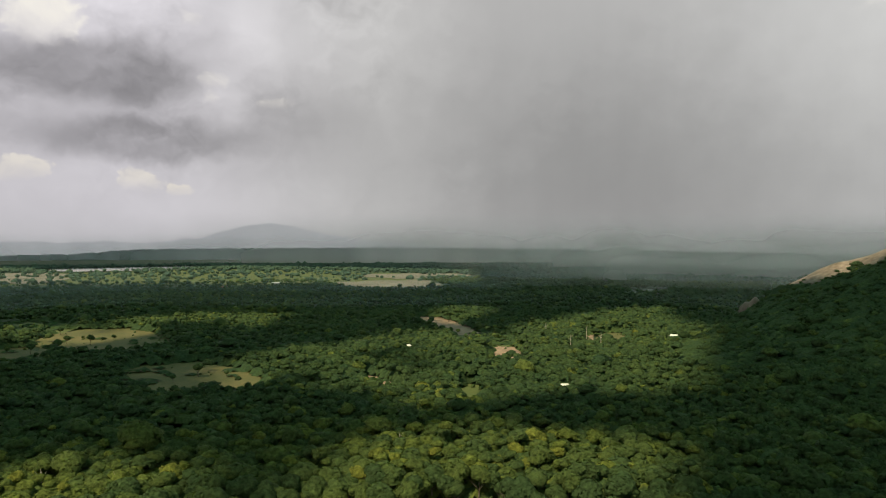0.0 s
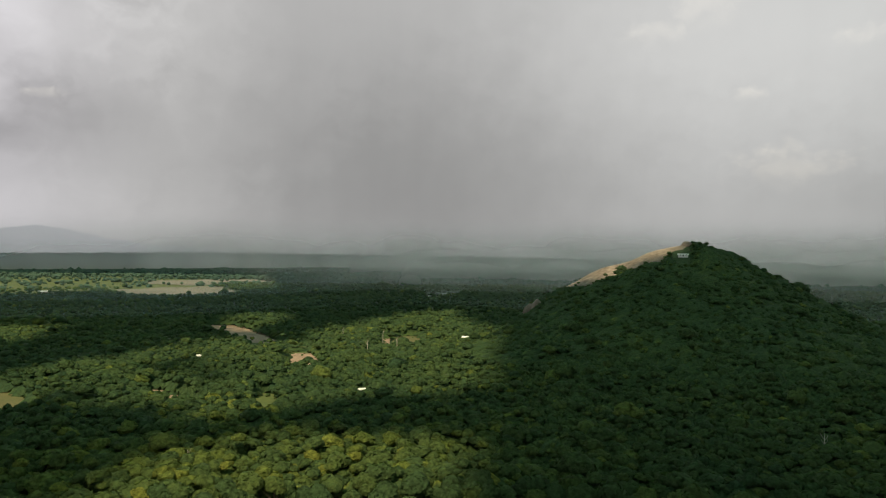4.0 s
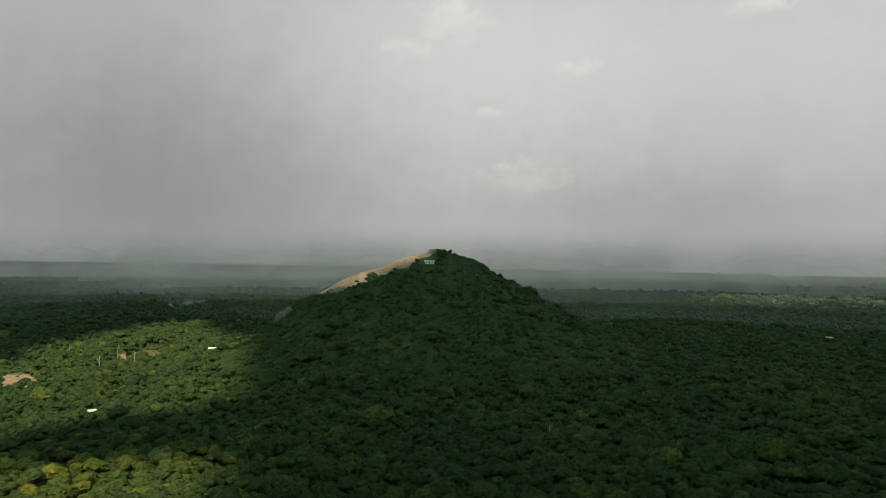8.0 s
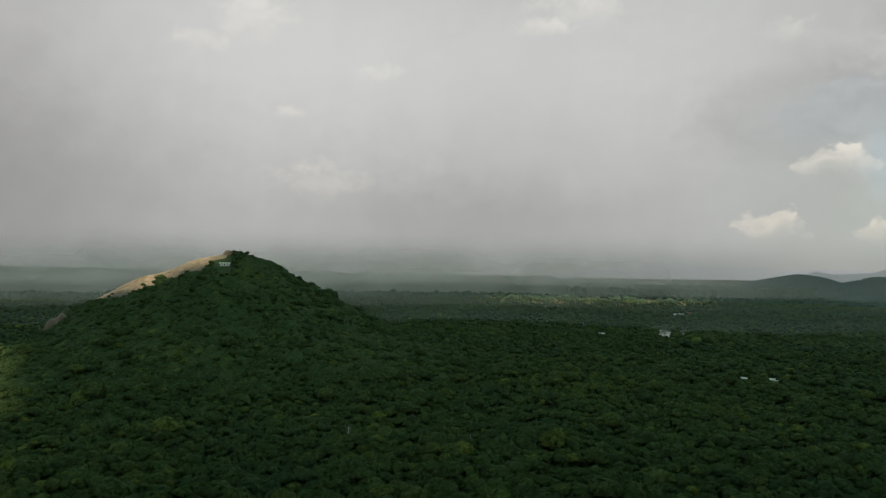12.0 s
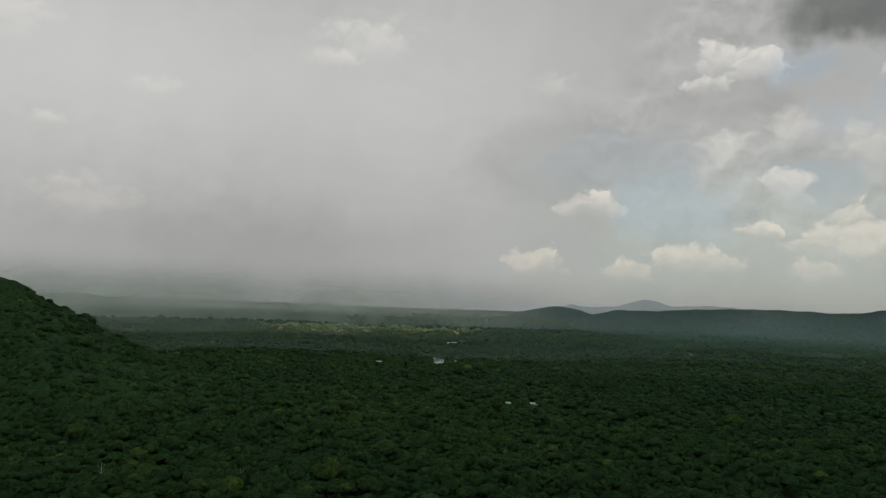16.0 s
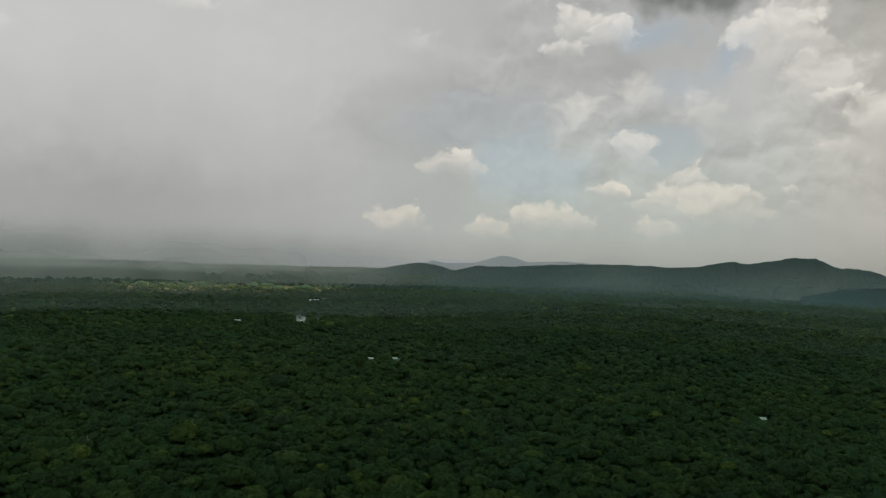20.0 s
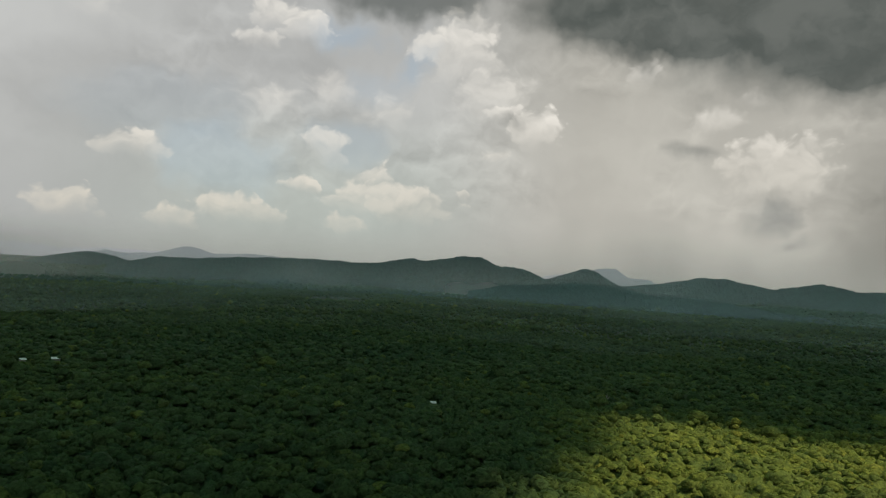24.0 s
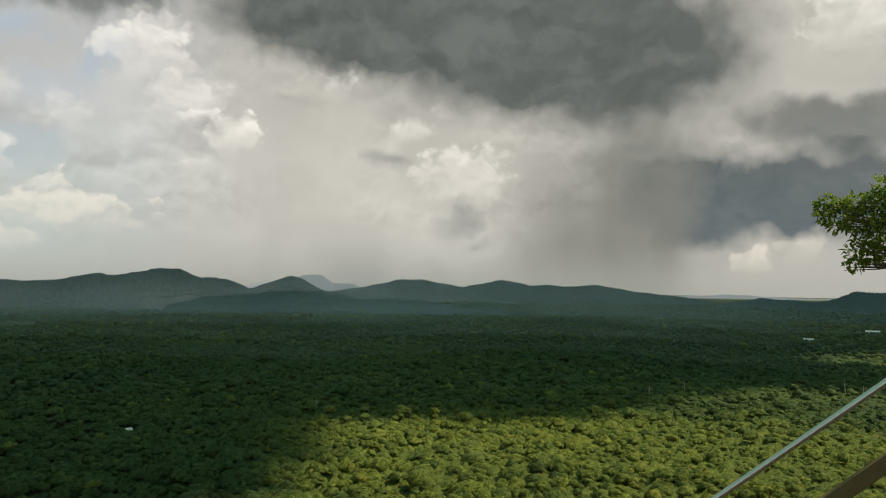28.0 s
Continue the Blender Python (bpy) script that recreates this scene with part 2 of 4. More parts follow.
    dusk = g.mix(g.step(az, -95.0, -25.0), (0.40, 0.395, 0.35, 1), (0.31, 0.325, 0.315, 1))
    dusk = g.mix(left, dusk, (0.44, 0.44, 0.45, 1))
    colour = g.mix(foot, colour, dusk)
    back = g.add("ShaderNodeBackground")
    g.put(back.inputs[0], colour)
    back.inputs[1].default_value = 1.0
    g.put(g.add("ShaderNodeOutputWorld").inputs[0], back.outputs[0])


build_sky()


# ================= materials =================
def material(name, shade):
    m = bpy.data.materials.new(name)
    m.use_nodes = True
    g = Nodes(m.node_tree)
    surface = shade(g)
    g.put(g.add("ShaderNodeOutputMaterial").inputs[0], surface)
    return m


def principled(g, colour, rough=0.8, metal=0.0, bump=None, spec=0.3, far=0.1):
    p = g.add("ShaderNodeBsdfPrincipled")
    g.put(p.inputs["Base Color"], colour), g.put(p.inputs["Roughness"], rough)
    p.inputs["Metallic"].default_value, p.inputs["Specular IOR Level"].default_value = metal, spec
    if bump is not None:
        b = g.add("ShaderNodeBump")
        b.inputs["Strength"].default_value, b.inputs["Distance"].default_value = 0.7, far
        g.put(b.inputs["Height"], bump), g.put(p.inputs["Normal"], b.outputs[0])
    return p.outputs[0]


def place(g):
    return g.add("ShaderNodeNewGeometry").outputs["Position"]


def leaf_material(name, low, mid, high, through_leaf=0.3, own_share=0.0):
    """Foliage: a tint for each tree, noise mottling for the clumps' own shadows, and some light through the leaves."""
    def shade(g):
        pos = place(g)
        v = g.add("ShaderNodeAttribute", attribute_name="tint").outputs["Fac"]
        if own_share:
            own = g.add("ShaderNodeObjectInfo").outputs["Random"]
            v = g.math("MULTIPLY_ADD", g.math("SUBTRACT", own, 0.5), own_share, v)
        wide, _ = g.noise(pos, 0.011, 4.0, 0.6)
        fine, _ = g.noise(pos, 0.9, 4.0, 0.75)
        v = g.math("MULTIPLY_ADD", g.math("SUBTRACT", wide, 0.5), 0.5, v)
        v = g.math("MULTIPLY_ADD", g.math("SUBTRACT", fine, 0.5), 0.4, v, clamp=True)
        shadow_mottle, _ = g.noise(pos, 0.62, 5.0, 0.74)
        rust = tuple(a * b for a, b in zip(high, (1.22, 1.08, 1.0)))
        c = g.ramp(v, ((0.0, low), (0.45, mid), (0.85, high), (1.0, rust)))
        # darker and lighter mottling in the colour stands in for clump self-shadow
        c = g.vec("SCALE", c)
        g.put(c.node.inputs["Scale"], g.step(shadow_mottle, 0.3, 0.72, 0.52, 1.62))
        d = principled(g, c, 0.7, spec=0.12, bump=shadow_mottle, far=1.6)
        t = g.add("ShaderNodeBsdfTranslucent")
        g.put(t.inputs[0], g.mix(0.5, c, (0.12, 0.20, 0.03, 1)))
        s = g.add("ShaderNodeMixShader")
        s.inputs[0].default_value = through_leaf
        g.put(s.inputs[1], d), g.put(s.inputs[2], t.outputs[0])
        return s.outputs[0]
    return material(name, shade)


LOW, MID, HIGH = (0.026, 0.058, 0.030), (0.058, 0.094, 0.034), (0.135, 0.170, 0.036)
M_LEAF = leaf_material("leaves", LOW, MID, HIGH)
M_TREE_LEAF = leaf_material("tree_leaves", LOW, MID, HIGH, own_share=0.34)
# far foliage: the blue of distance haze is put into the leaf colours
M_HAZED_RIDGE = leaf_material("hazed_ridge_leaves", (0.050, 0.082, 0.098), (0.070, 0.106, 0.122), (0.096, 0.134, 0.146), 0.15)
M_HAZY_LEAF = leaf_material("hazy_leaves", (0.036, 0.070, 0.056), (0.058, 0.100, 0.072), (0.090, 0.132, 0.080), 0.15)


def shade_floor(g):
    pos = place(g)
    a, _ = g.noise(pos, 0.02, 5.0)
    b, _ = g.noise(pos, 0.35, 4.0, 0.65)
    c = g.ramp(g.math("MULTIPLY_ADD", b, 0.5, g.math("MULTIPLY", a, 0.5)),
               ((0.3, (0.022, 0.040, 0.014)), (0.55, (0.040, 0.066, 0.022)), (0.75, (0.066, 0.084, 0.030))))
    return principled(g, c, 0.75, bump=b, far=2.0)


def shade_rock(g):
    pos = place(g)
    a, _ = g.noise(pos, 0.035, 6.0, 0.6)
    b, _ = g.noise(g.vec("MULTIPLY", pos, (0.5, 0.5, 0.06)), 0.5, 5.0, 0.65)
    f, _ = g.noise(pos, 3.0, 5.0, 0.7)
    c = g.ramp(g.math("MULTIPLY_ADD", a, 0.55, g.math("MULTIPLY", b, 0.45)),
               ((0.34, (0.06, 0.048, 0.04)), (0.46, (0.17, 0.13, 0.105)), (0.60, (0.31, 0.245, 0.20)), (0.8, (0.15, 0.12, 0.10))))
    c = g.mix(g.step(f, 0.35, 0.75, 0.0, 0.3), c, (0.2, 0.17, 0.14, 1))
    return principled(g, c, 0.85, bump=g.math("ADD", b, f), far=0.3)


def plain_shade(low, high, scale, rough=0.85, relief=0.1, stretch=(1, 1, 1), metal=0.0, spec=0.3):
    def shade(g):
        pos = g.vec("MULTIPLY", place(g), stretch)
        a, _ = g.noise(pos, scale, 5.0, 0.6)
        b, _ = g.noise(pos, scale * 9, 4.0, 0.7)
        v = g.math("MULTIPLY_ADD", b, 0.4, g.math("MULTIPLY", a, 0.6))
        return principled(g, g.ramp(v, ((0.33, low), (0.66, high))), rough, metal, bump=b, spec=spec, far=relief)
    return shade


M_FLOOR = material("forest_floor", shade_floor)
M_ROCK = material("granite", shade_rock)
M_DARK_ROCK = material("lichened_granite", plain_shade((0.022, 0.024, 0.020), (0.075, 0.072, 0.058), 0.35, relief=0.15))
M_FIELD = material("dry_grass", plain_shade((0.058, 0.072, 0.024), (0.135, 0.112, 0.044), 0.035, relief=0.3))
M_MEADOW = material("green_meadow", plain_shade((0.05, 0.080, 0.022), (0.10, 0.115, 0.036), 0.02, relief=0.3))
M_SAND = material("lake_mud", plain_shade((0.11, 0.105, 0.085), (0.20, 0.185, 0.155), 0.012, relief=0.05))
M_EARTH = material("red_earth", plain_shade((0.15, 0.10, 0.07), (0.36, 0.26, 0.19), 0.09, relief=0.3))
M_WATER = material("water", plain_shade((0.20, 0.20, 0.18), (0.28, 0.27, 0.24), 0.03, rough=0.18, relief=0.02, spec=0.6))
M_WHITE = material("whitewash", plain_shade((0.66, 0.65, 0.62), (0.82, 0.81, 0.78), 0.8, relief=0.01))
M_WALL = material("limewash", plain_shade((0.30, 0.27, 0.22), (0.45, 0.41, 0.35), 0.7, relief=0.01))
M_ROOF_PALE = material("pale_roof_sheet", plain_shade((0.55, 0.55, 0.54), (0.78, 0.77, 0.74), 0.6, rough=0.5, relief=0.02))
M_ROOF_RED = material("clay_roof", plain_shade((0.22, 0.10, 0.06), (0.34, 0.18, 0.11), 0.9, relief=0.03))
M_DARK = material("dark_opening", plain_shade((0.02, 0.02, 0.02), (0.04, 0.035, 0.03), 2.0))
M_BARK = material("bark", plain_shade((0.07, 0.055, 0.04), (0.17, 0.14, 0.11), 3.0, relief=0.02, stretch=(1, 1, 0.25)))
M_PALE_BARK = material("pale_bark", plain_shade((0.28, 0.26, 0.22), (0.46, 0.43, 0.37), 1.5, relief=0.02, stretch=(1, 1, 0.25)))
M_STEEL = material("polished_steel", plain_shade((0.46, 0.45, 0.43), (0.52, 0.51, 0.49), 30.0, rough=0.10, relief=0.00005, metal=1.0))
M_BROWN = material("brown_paint", plain_shade((0.095, 0.070, 0.030), (0.150, 0.115, 0.052), 9.0, rough=0.7, relief=0.001, spec=0.1))


def shade_cloud(g):
    t = g.add("ShaderNodeBsdfTranslucent")
    # teal tint cools the light that falls through onto the land
    t.inputs[0].default_value = (0.140, 0.276, 0.292, 1)
    return t.outputs[0]


M_CLOUD = material("cloud", shade_cloud)


def veil_shade(thick, az_mid, az_half, top, hue):
    """Sheet of falling rain, mist and distance haze: thin, streaked, fading at its sides and upwards."""
    def shade(g):
        pos = place(g)
        sep = g.add("ShaderNodeSeparateXYZ")
        g.put(sep.inputs[0], pos)
        x, y, z = sep.outputs
        az = g.math("MULTIPLY", g.math("ARCTAN2", g.math("MULTIPLY", x, -1.0), y), 180 / math.pi)
        side = g.step(g.math("ABSOLUTE", g.math("SUBTRACT", az, az_mid)), az_half * 0.5, az_half, 1.0, 0.0)
        up = g.step(z, top * 0.15, top, 1.0, 0.0)
        n, _ = g.noise(g.vec("MULTIPLY", pos, (1, 1, 0.03)), 0.0025, 2.0)
        f = g.math("MULTIPLY", g.math("MULTIPLY", side, up), g.step(n, 0.25, 0.75, thick * 0.35, thick))
        tr, df = g.add("ShaderNodeBsdfTransparent"), g.add("ShaderNodeBsdfTranslucent")
        df.inputs[0].default_value = hue
        d2 = g.add("ShaderNodeBsdfDiffuse")
        d2.inputs[0].default_value = hue
        both = g.add("ShaderNodeMixShader")
        both.inputs[0].default_value = 0.5
        g.put(both.inputs[1], df.outputs[0]), g.put(both.inputs[2], d2.outputs[0])
        s = g.add("ShaderNodeMixShader")
        g.put(s.inputs[0], f), g.put(s.inputs[1], tr.outputs[0]), g.put(s.inputs[2], both.outputs[0])
        return s.outputs[0]
    return shade


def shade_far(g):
    """Land at the edge of sight, lost in air: a backdrop that glows in the haze's colour."""
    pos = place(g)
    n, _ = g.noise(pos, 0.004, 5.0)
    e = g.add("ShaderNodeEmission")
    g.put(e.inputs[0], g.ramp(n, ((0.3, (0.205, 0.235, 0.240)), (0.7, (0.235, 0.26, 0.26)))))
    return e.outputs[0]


M_FAR_GLOW = material("far_land_glow", shade_far)


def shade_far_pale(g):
    # the same haze-coloured glow, paler, for the farthest land
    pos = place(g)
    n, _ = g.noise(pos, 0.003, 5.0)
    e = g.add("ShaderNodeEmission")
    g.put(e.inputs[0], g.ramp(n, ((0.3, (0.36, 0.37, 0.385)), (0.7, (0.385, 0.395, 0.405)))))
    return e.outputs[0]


M_FAR_PALE_GLOW = material("farthest_land_glow", shade_far_pale)


# ================= mesh helpers =================
def quad_mesh(name, verts, faces, mat, tint=None, smooth=False, normals=None):
    """A mesh from numpy arrays: verts (n, 3), faces (m, 3 or 4)."""
    me = bpy.data.meshes.new(name)
    n, m, k = len(verts), len(faces), faces.shape[1]
    me.vertices.add(n)
    me.vertices.foreach_set("co", np.ascontiguousarray(verts, np.float32).ravel())
    me.loops.add(m * k)
    me.loops.foreach_set("vertex_index", np.ascontiguousarray(faces, np.int32).ravel())
    me.polygons.add(m)
    me.polygons.foreach_set("loop_start", np.arange(0, m * k, k, dtype=np.int32))
    if smooth:
        me.polygons.foreach_set("use_smooth", np.ones(m, bool))
    if tint is not None:
        at = me.attributes.new("tint", "FLOAT", "POINT")
        at.data.foreach_set("value", np.ascontiguousarray(tint, np.float32))
    me.update(calc_edges=True)
    me.validate()
    if normals is not None:
        at = me.attributes.new("custom_normal", "FLOAT_VECTOR", "POINT")
        at.data.foreach_set("vector", np.ascontiguousarray(normals, np.float32).ravel())
        me.update()
    me.materials.append(mat)
    return me


def part(name, bm, mat, parent=None, label="", smooth=False):
    me = bpy.data.meshes.new(name)
    if smooth:
        for f in bm.faces:
            f.smooth = True
    bm.to_mesh(me)
    bm.free()
    me.materials.append(mat)
    ob = new(name, me)
    ob.parent = parent
    if label:
        ob["label"] = label
    return ob


def box(bm, lo, hi, m=Matrix()):
    vs = [bm.verts.new(m @ Vector((x, y, z))) for x in (lo[0], hi[0]) for y in (lo[1], hi[1]) for z in (lo[2], hi[2])]
    for q in ((0, 1, 3, 2), (4, 6, 7, 5), (0, 4, 5, 1), (2, 3, 7, 6), (0, 2, 6, 4), (1, 5, 7, 3)):
        bm.faces.new([vs[i] for i in q])


def tube(bm, path, radii, sides=10, cap=True):
    """A tapered tube along points."""
    rings = []
    for i, p in enumerate(path):
        t = (Vector(path[min(i + 1, len(path) - 1)]) - Vector(path[max(i - 1, 0)])).normalized()
        a = t.orthogonal().normalized() if abs(t.z) > 0.95 else t.cross(Vector((0, 0, 1))).normalized()
        b = t.cross(a)
        rings.append([bm.verts.new(Vector(p) + (a * math.cos(s) + b * math.sin(s)) * radii[i])
                      for s in (2 * math.pi * k / sides for k in range(sides))])
    for r0, r1 in zip(rings, rings[1:]):
        for k in range(sides):
            bm.faces.new((r0[k], r0[(k + 1) % sides], r1[(k + 1) % sides], r1[k]))
    if cap:
        bm.faces.new(rings[0][::-1]), bm.faces.new(rings[-1])


def fbm(x, y, scale, seed=0.0, octaves=3):
    """Smooth waves for the lie of the land (arrays welcome)."""
    z, a = 0.0, 1.0
    for i in range(octaves):
        k = scale * 2 ** i
        s = seed + 1.7 * i
        z = z + a * (np.sin(x * k + s + 1.3 * np.sin(y * k * 0.7 + s * 2)) * np.cos(y * k * 0.9 - s + 1.1 * np.sin(x * k * 0.6 - s)))
        a *= 0.5
    return z


# ================= the lie of the land =================
HILL_AZ, HILL_D = -12.35, 700.0
HILL = heading(HILL_AZ, HILL_D)
H_RIGHT = heading(HILL_AZ - 90, 1.0)      # along the hill's width
H_AWAY = heading(HILL_AZ, 1.0)
PROFILE_U = np.array([-215, -180, -155, -140, -123, -101, -80, -48, -15, 0, 12, 34, 61, 83, 105, 158, 200, 240])
PROFILE_Z = np.array([0, 5, 18, 36, 54, 66.5, 75.5, 87.5, 93.0, 92.0, 90.5, 82.5, 66.0, 53, 40, 14, 3, 0])


def hill_uv(x, y):
    dx, dy = x - HILL.x, y - HILL.y
    return dx * H_RIGHT.x + dy * H_RIGHT.y, dx * H_AWAY.x + dy * H_AWAY.y


def hill_height(x, y):
    u, v = hill_uv(x, y)
    front = np.clip(1 + v / 330.0, 0, 1) ** 1.55
    back = np.clip(1 - v / 260.0, 0, 1) ** 1.2
    w = np.where(v < 0, front, back)
    spread = 1 + 0.25 * np.clip(-v / 300.0, 0, 1)
    return np.interp(u / spread, PROFILE_U, PROFILE_Z) * w * (1 + 0.035 * fbm(x, y, 0.03, 4.0)) * 1.0


def own_hill(x, y):
    r = np.hypot(x, y)
    return np.interp(r, [0, 1.7, 2.6, 3.5, 6, 14, 40, 90, 150], [90.4, 90.35, 89.8, 89.1, 86.6, 78, 48, 12, 0])


def land(x, y):
    r = np.hypot(x, y)
    roll = fbm(x, y, 0.004, 0.5) * 2.0 * np.clip((r - 200) / 600, 0, 1)
    return roll + hill_height(x, y)


CLEARINGS = []     # name, centre, half width, half depth, turn, material, label, share of trees left


def clearing(name, az, dist, half_w, half_d, mat, label, turn=0.0, keep=0.0):
    hidden = (0.045 if half_w > 30 else 0.07) * dist        # the part that the trees before it hide
    CLEARINGS.append((name, heading(az, dist - hidden), half_w, half_d + hidden, radians(az + turn), mat, label, keep))


clearing("dry_field", 48.0, 777, 56, 74, M_FIELD, "pale yellow dry grass field among trees", 8, keep=0.01)
clearing("dry_field", 54.5, 700, 34, 32, M_FIELD, "small dry grass corner field among trees", 0, keep=0.02)
clearing("dry_field", 42.2, 534, 40, 52, M_FIELD, "dry brownish grass field edged by forest", 14, keep=0.01)
clearing("meadow", 53.5, 930, 55, 26, M_MEADOW, "narrow green grass clearing between woods", keep=0.1)
clearing("meadow", 20.8, 461, 7, 6, M_MEADOW, "bright green grass clearing in the forest")
clearing("meadow", 20.0, 735, 30, 12, M_MEADOW, "long green grass clearing between woods", keep=0.15)
clearing("meadow", 43.0, 2060, 600, 400, M_MEADOW, "wide sunlit green farmland beyond the woods", keep=0.24)
# yellower dry-grass colour here adds to the sunlight on the strip
clearing("meadow", -39.5, 1790, 290, 170, M_FIELD, "far sunlit farmland under the rain, yellowed for the sunlight", keep=0.40)
clearing("dry_lake", 27.2, 1625, 112, 130, M_SAND, "pale dried lake bed ringed by trees", 4)
clearing("dry_lake", 24.8, 2060, 150, 60, M_SAND, "long pale sand flat behind the lake bed", keep=0.06)
clearing("river", 7.1, 1450, 36, 40, M_WATER, "small grey stretch of open water", -20)
clearing("river", 46.5, 2760, 270, 26, M_WATER, "far silver strip of water on the plain", 22)
clearing("flooded_field", 54.0, 2230, 150, 200, M_SAND, "pale wet fields with scattered trees", keep=0.5)
clearing("earth_clearing", 22.9, 862, 25, 36, M_EARTH, "bare red earth clearing in the forest", 16)
clearing("earth_clearing", 18.1, 628, 14, 12, M_EARTH, "pale red bare earth patch in the forest")
clearing("earth_clearing", 27.9, 496, 8, 6, M_EARTH, "pale bare earth track among the trees", 18)
clearing("earth_clearing", -60.7, 842, 4, 3, M_EARTH, "small bare earth patch in dark forest")
clearing("grassy_shelf", 9.9, 755, 16, 12, M_FIELD, "grassy shelf in the forest")
clearing("earth_clearing", 11.7, 750, 5, 8, M_EARTH, "bare earth bank beside a grassy shelf")
clearing("pond", -44.7, 1035, 8, 13, M_WATER, "pale pond reflecting the sky in the forest")
clearing("pond", -46.1, 1002, 3, 6, M_WATER, "tiny pale pond beside a larger one")
clearing("meadow", -71.8, 1530, 62, 14, M_MEADOW, "narrow grass clearing in dark forest")

# heading, distance, width, depth, roof (pale or red), turn
HOMES = ((13.56, 440, 4, 4, "pale", 12), (5.48, 705, 8, 5, "pale", -20), (-40.0, 920, 8, 6, "pale", 10), (-50.27, 600, 5.5, 4, "pale", 4),
         (-52.23, 603, 5.5, 4, "pale", -8), (-79.55, 450, 3.4, 3.2, "pale", 20), (-45.7, 1290, 16, 7, "pale", 8), (-46.5, 1340, 9, 6, "red", -15),
         (35.95, 1600, 18, 8, "pale", 5), (25.66, 612, 4, 4, "pale", 15), (-129.3, 1250, 14, 7, "pale", 0), (-133.2, 1500, 24, 9, "pale", 6),
         (39.8, 1480, 12, 7, "red", 20))



def in_clearing(x, y, grow=0.0):
    hit = np.zeros(x.shape, bool)
    for _, c, hw, hd, a, _, _, left in CLEARINGS:
        dx, dy = x - c.x, y - c.y
        u, v = dx * math.cos(a) + dy * math.sin(a), -dx * math.sin(a) + dy * math.cos(a)
        wob = 1 + 0.12 * np.sin(u / hw * 5 + v / hd * 3 + hw) + 0.1 * np.sin(u / hw * 11 - v / hd * 7)
        hit |= ((np.abs(u) / (hw + grow)) ** 2.6 + (np.abs(v) / (hd + grow)) ** 2.6 < wob) & (rng.random(x.shape) >= left)
    return hit


def polar_grid(radii, angles, height):
    a, r = np.meshgrid(np.radians(angles), radii)
    x, y = -np.sin(a) * r, np.cos(a) * r
    v = np.stack([x.ravel(), y.ravel(), height(x, y).ravel()], 1)
    n, k = len(radii), len(angles)
    i = (np.arange(n - 1)[:, None] * k + np.arange(k - 1)[None]).ravel()
    return v, np.stack([i, i + k, i + k + 1, i + 1], 1)


def structure(ob, label, category):
    return tagged(ob, label, category, kind="structure")


def plain_height(x, y):
    r = np.hypot(x, y)
    return fbm(x, y, 0.004, 0.5) * 2.0 * np.clip((r - 200) / 600, 0, 1)


v, f = polar_grid(np.concatenate([np.linspace(0.5, 600, 40), np.geomspace(640, 4950, 50)]), np.linspace(-180, 180, 289), plain_height)
structure(new("ground", quad_mesh("ground", v, f, M_FLOOR, smooth=True)), "dark green forest floor spreading to the horizon", "ground")

# the hill across the valley
n = 120
us, vs_ = np.linspace(-290, 320, n), np.linspace(-340, 270, n)
U, V = np.meshgrid(us, vs_)
X = HILL.x + U * H_RIGHT.x + V * H_AWAY.x
Y = HILL.y + U * H_RIGHT.y + V * H_AWAY.y
Z = land(X, Y) - np.where(hill_height(X, Y) < 0.5, 1.5, 0.0)
i = (np.arange(n - 1)[:, None] * n + np.arange(n - 1)[None]).ravel()
grid_faces = np.stack([i, i + 1, i + n + 1, i + n], 1)
structure(new("hill", quad_mesh("hill", np.stack([X.ravel(), Y.ravel(), Z.ravel()], 1), grid_faces, M_FLOOR, smooth=True)),
          "steep cone-shaped forested hill rising from the plain", "hill")


# bare granite along the hill's crest
def slab_mask(u, v):
    """Where the granite is bare, above zero."""
    a = (u + 73) / 74.0
    b = (v - 26) / (66.0 - 9 * np.clip((u + 110) / 60, 0, 1) + 7 * np.sin(u * 0.11) + 6 * np.sin(u * 0.31))
    return 1 - a * a - b * b


n = 110
U, V = np.meshgrid(np.linspace(-156, 10, n), np.linspace(-75, 110, n))
X = HILL.x + U * H_RIGHT.x + V * H_AWAY.x
Y = HILL.y + U * H_RIGHT.y + V * H_AWAY.y
k = slab_mask(U, V)
Z = land(X, Y) + np.clip(k, -0.6, 0.2) * 9.0 + 0.5 * fbm(X, Y, 0.09, 2.0) - 0.6
i = (np.arange(n - 1)[:, None] * n + np.arange(n - 1)[None]).ravel()
structure(new("rock_slab", quad_mesh("rock_slab", np.stack([X.ravel(), Y.ravel(), Z.ravel()], 1),
                                     np.stack([i, i + 1, i + n + 1, i + n], 1), M_ROCK, smooth=True)),
          "bare pale granite back along the hill's crest", "rock")

# the summit on which the camera stands
v, f = polar_grid(np.array([0.05, 1, 2, 2.8, 3.4, 4.5, 6, 9, 14, 22, 40, 65, 90, 120, 152.0]), np.linspace(-180, 180, 97),
                  lambda x, y: own_hill(x, y) + 0.05 * fbm(x, y, 1.3, 1.0) * np.clip(np.hypot(x, y), 0, 4) - np.where(np.hypot(x, y) > 140, 2.0, 0))
structure(new("summit_rock", quad_mesh("summit_rock", v, f, M_DARK_ROCK, smooth=True)), "weathered granite summit dropping steeply on all sides", "rock")


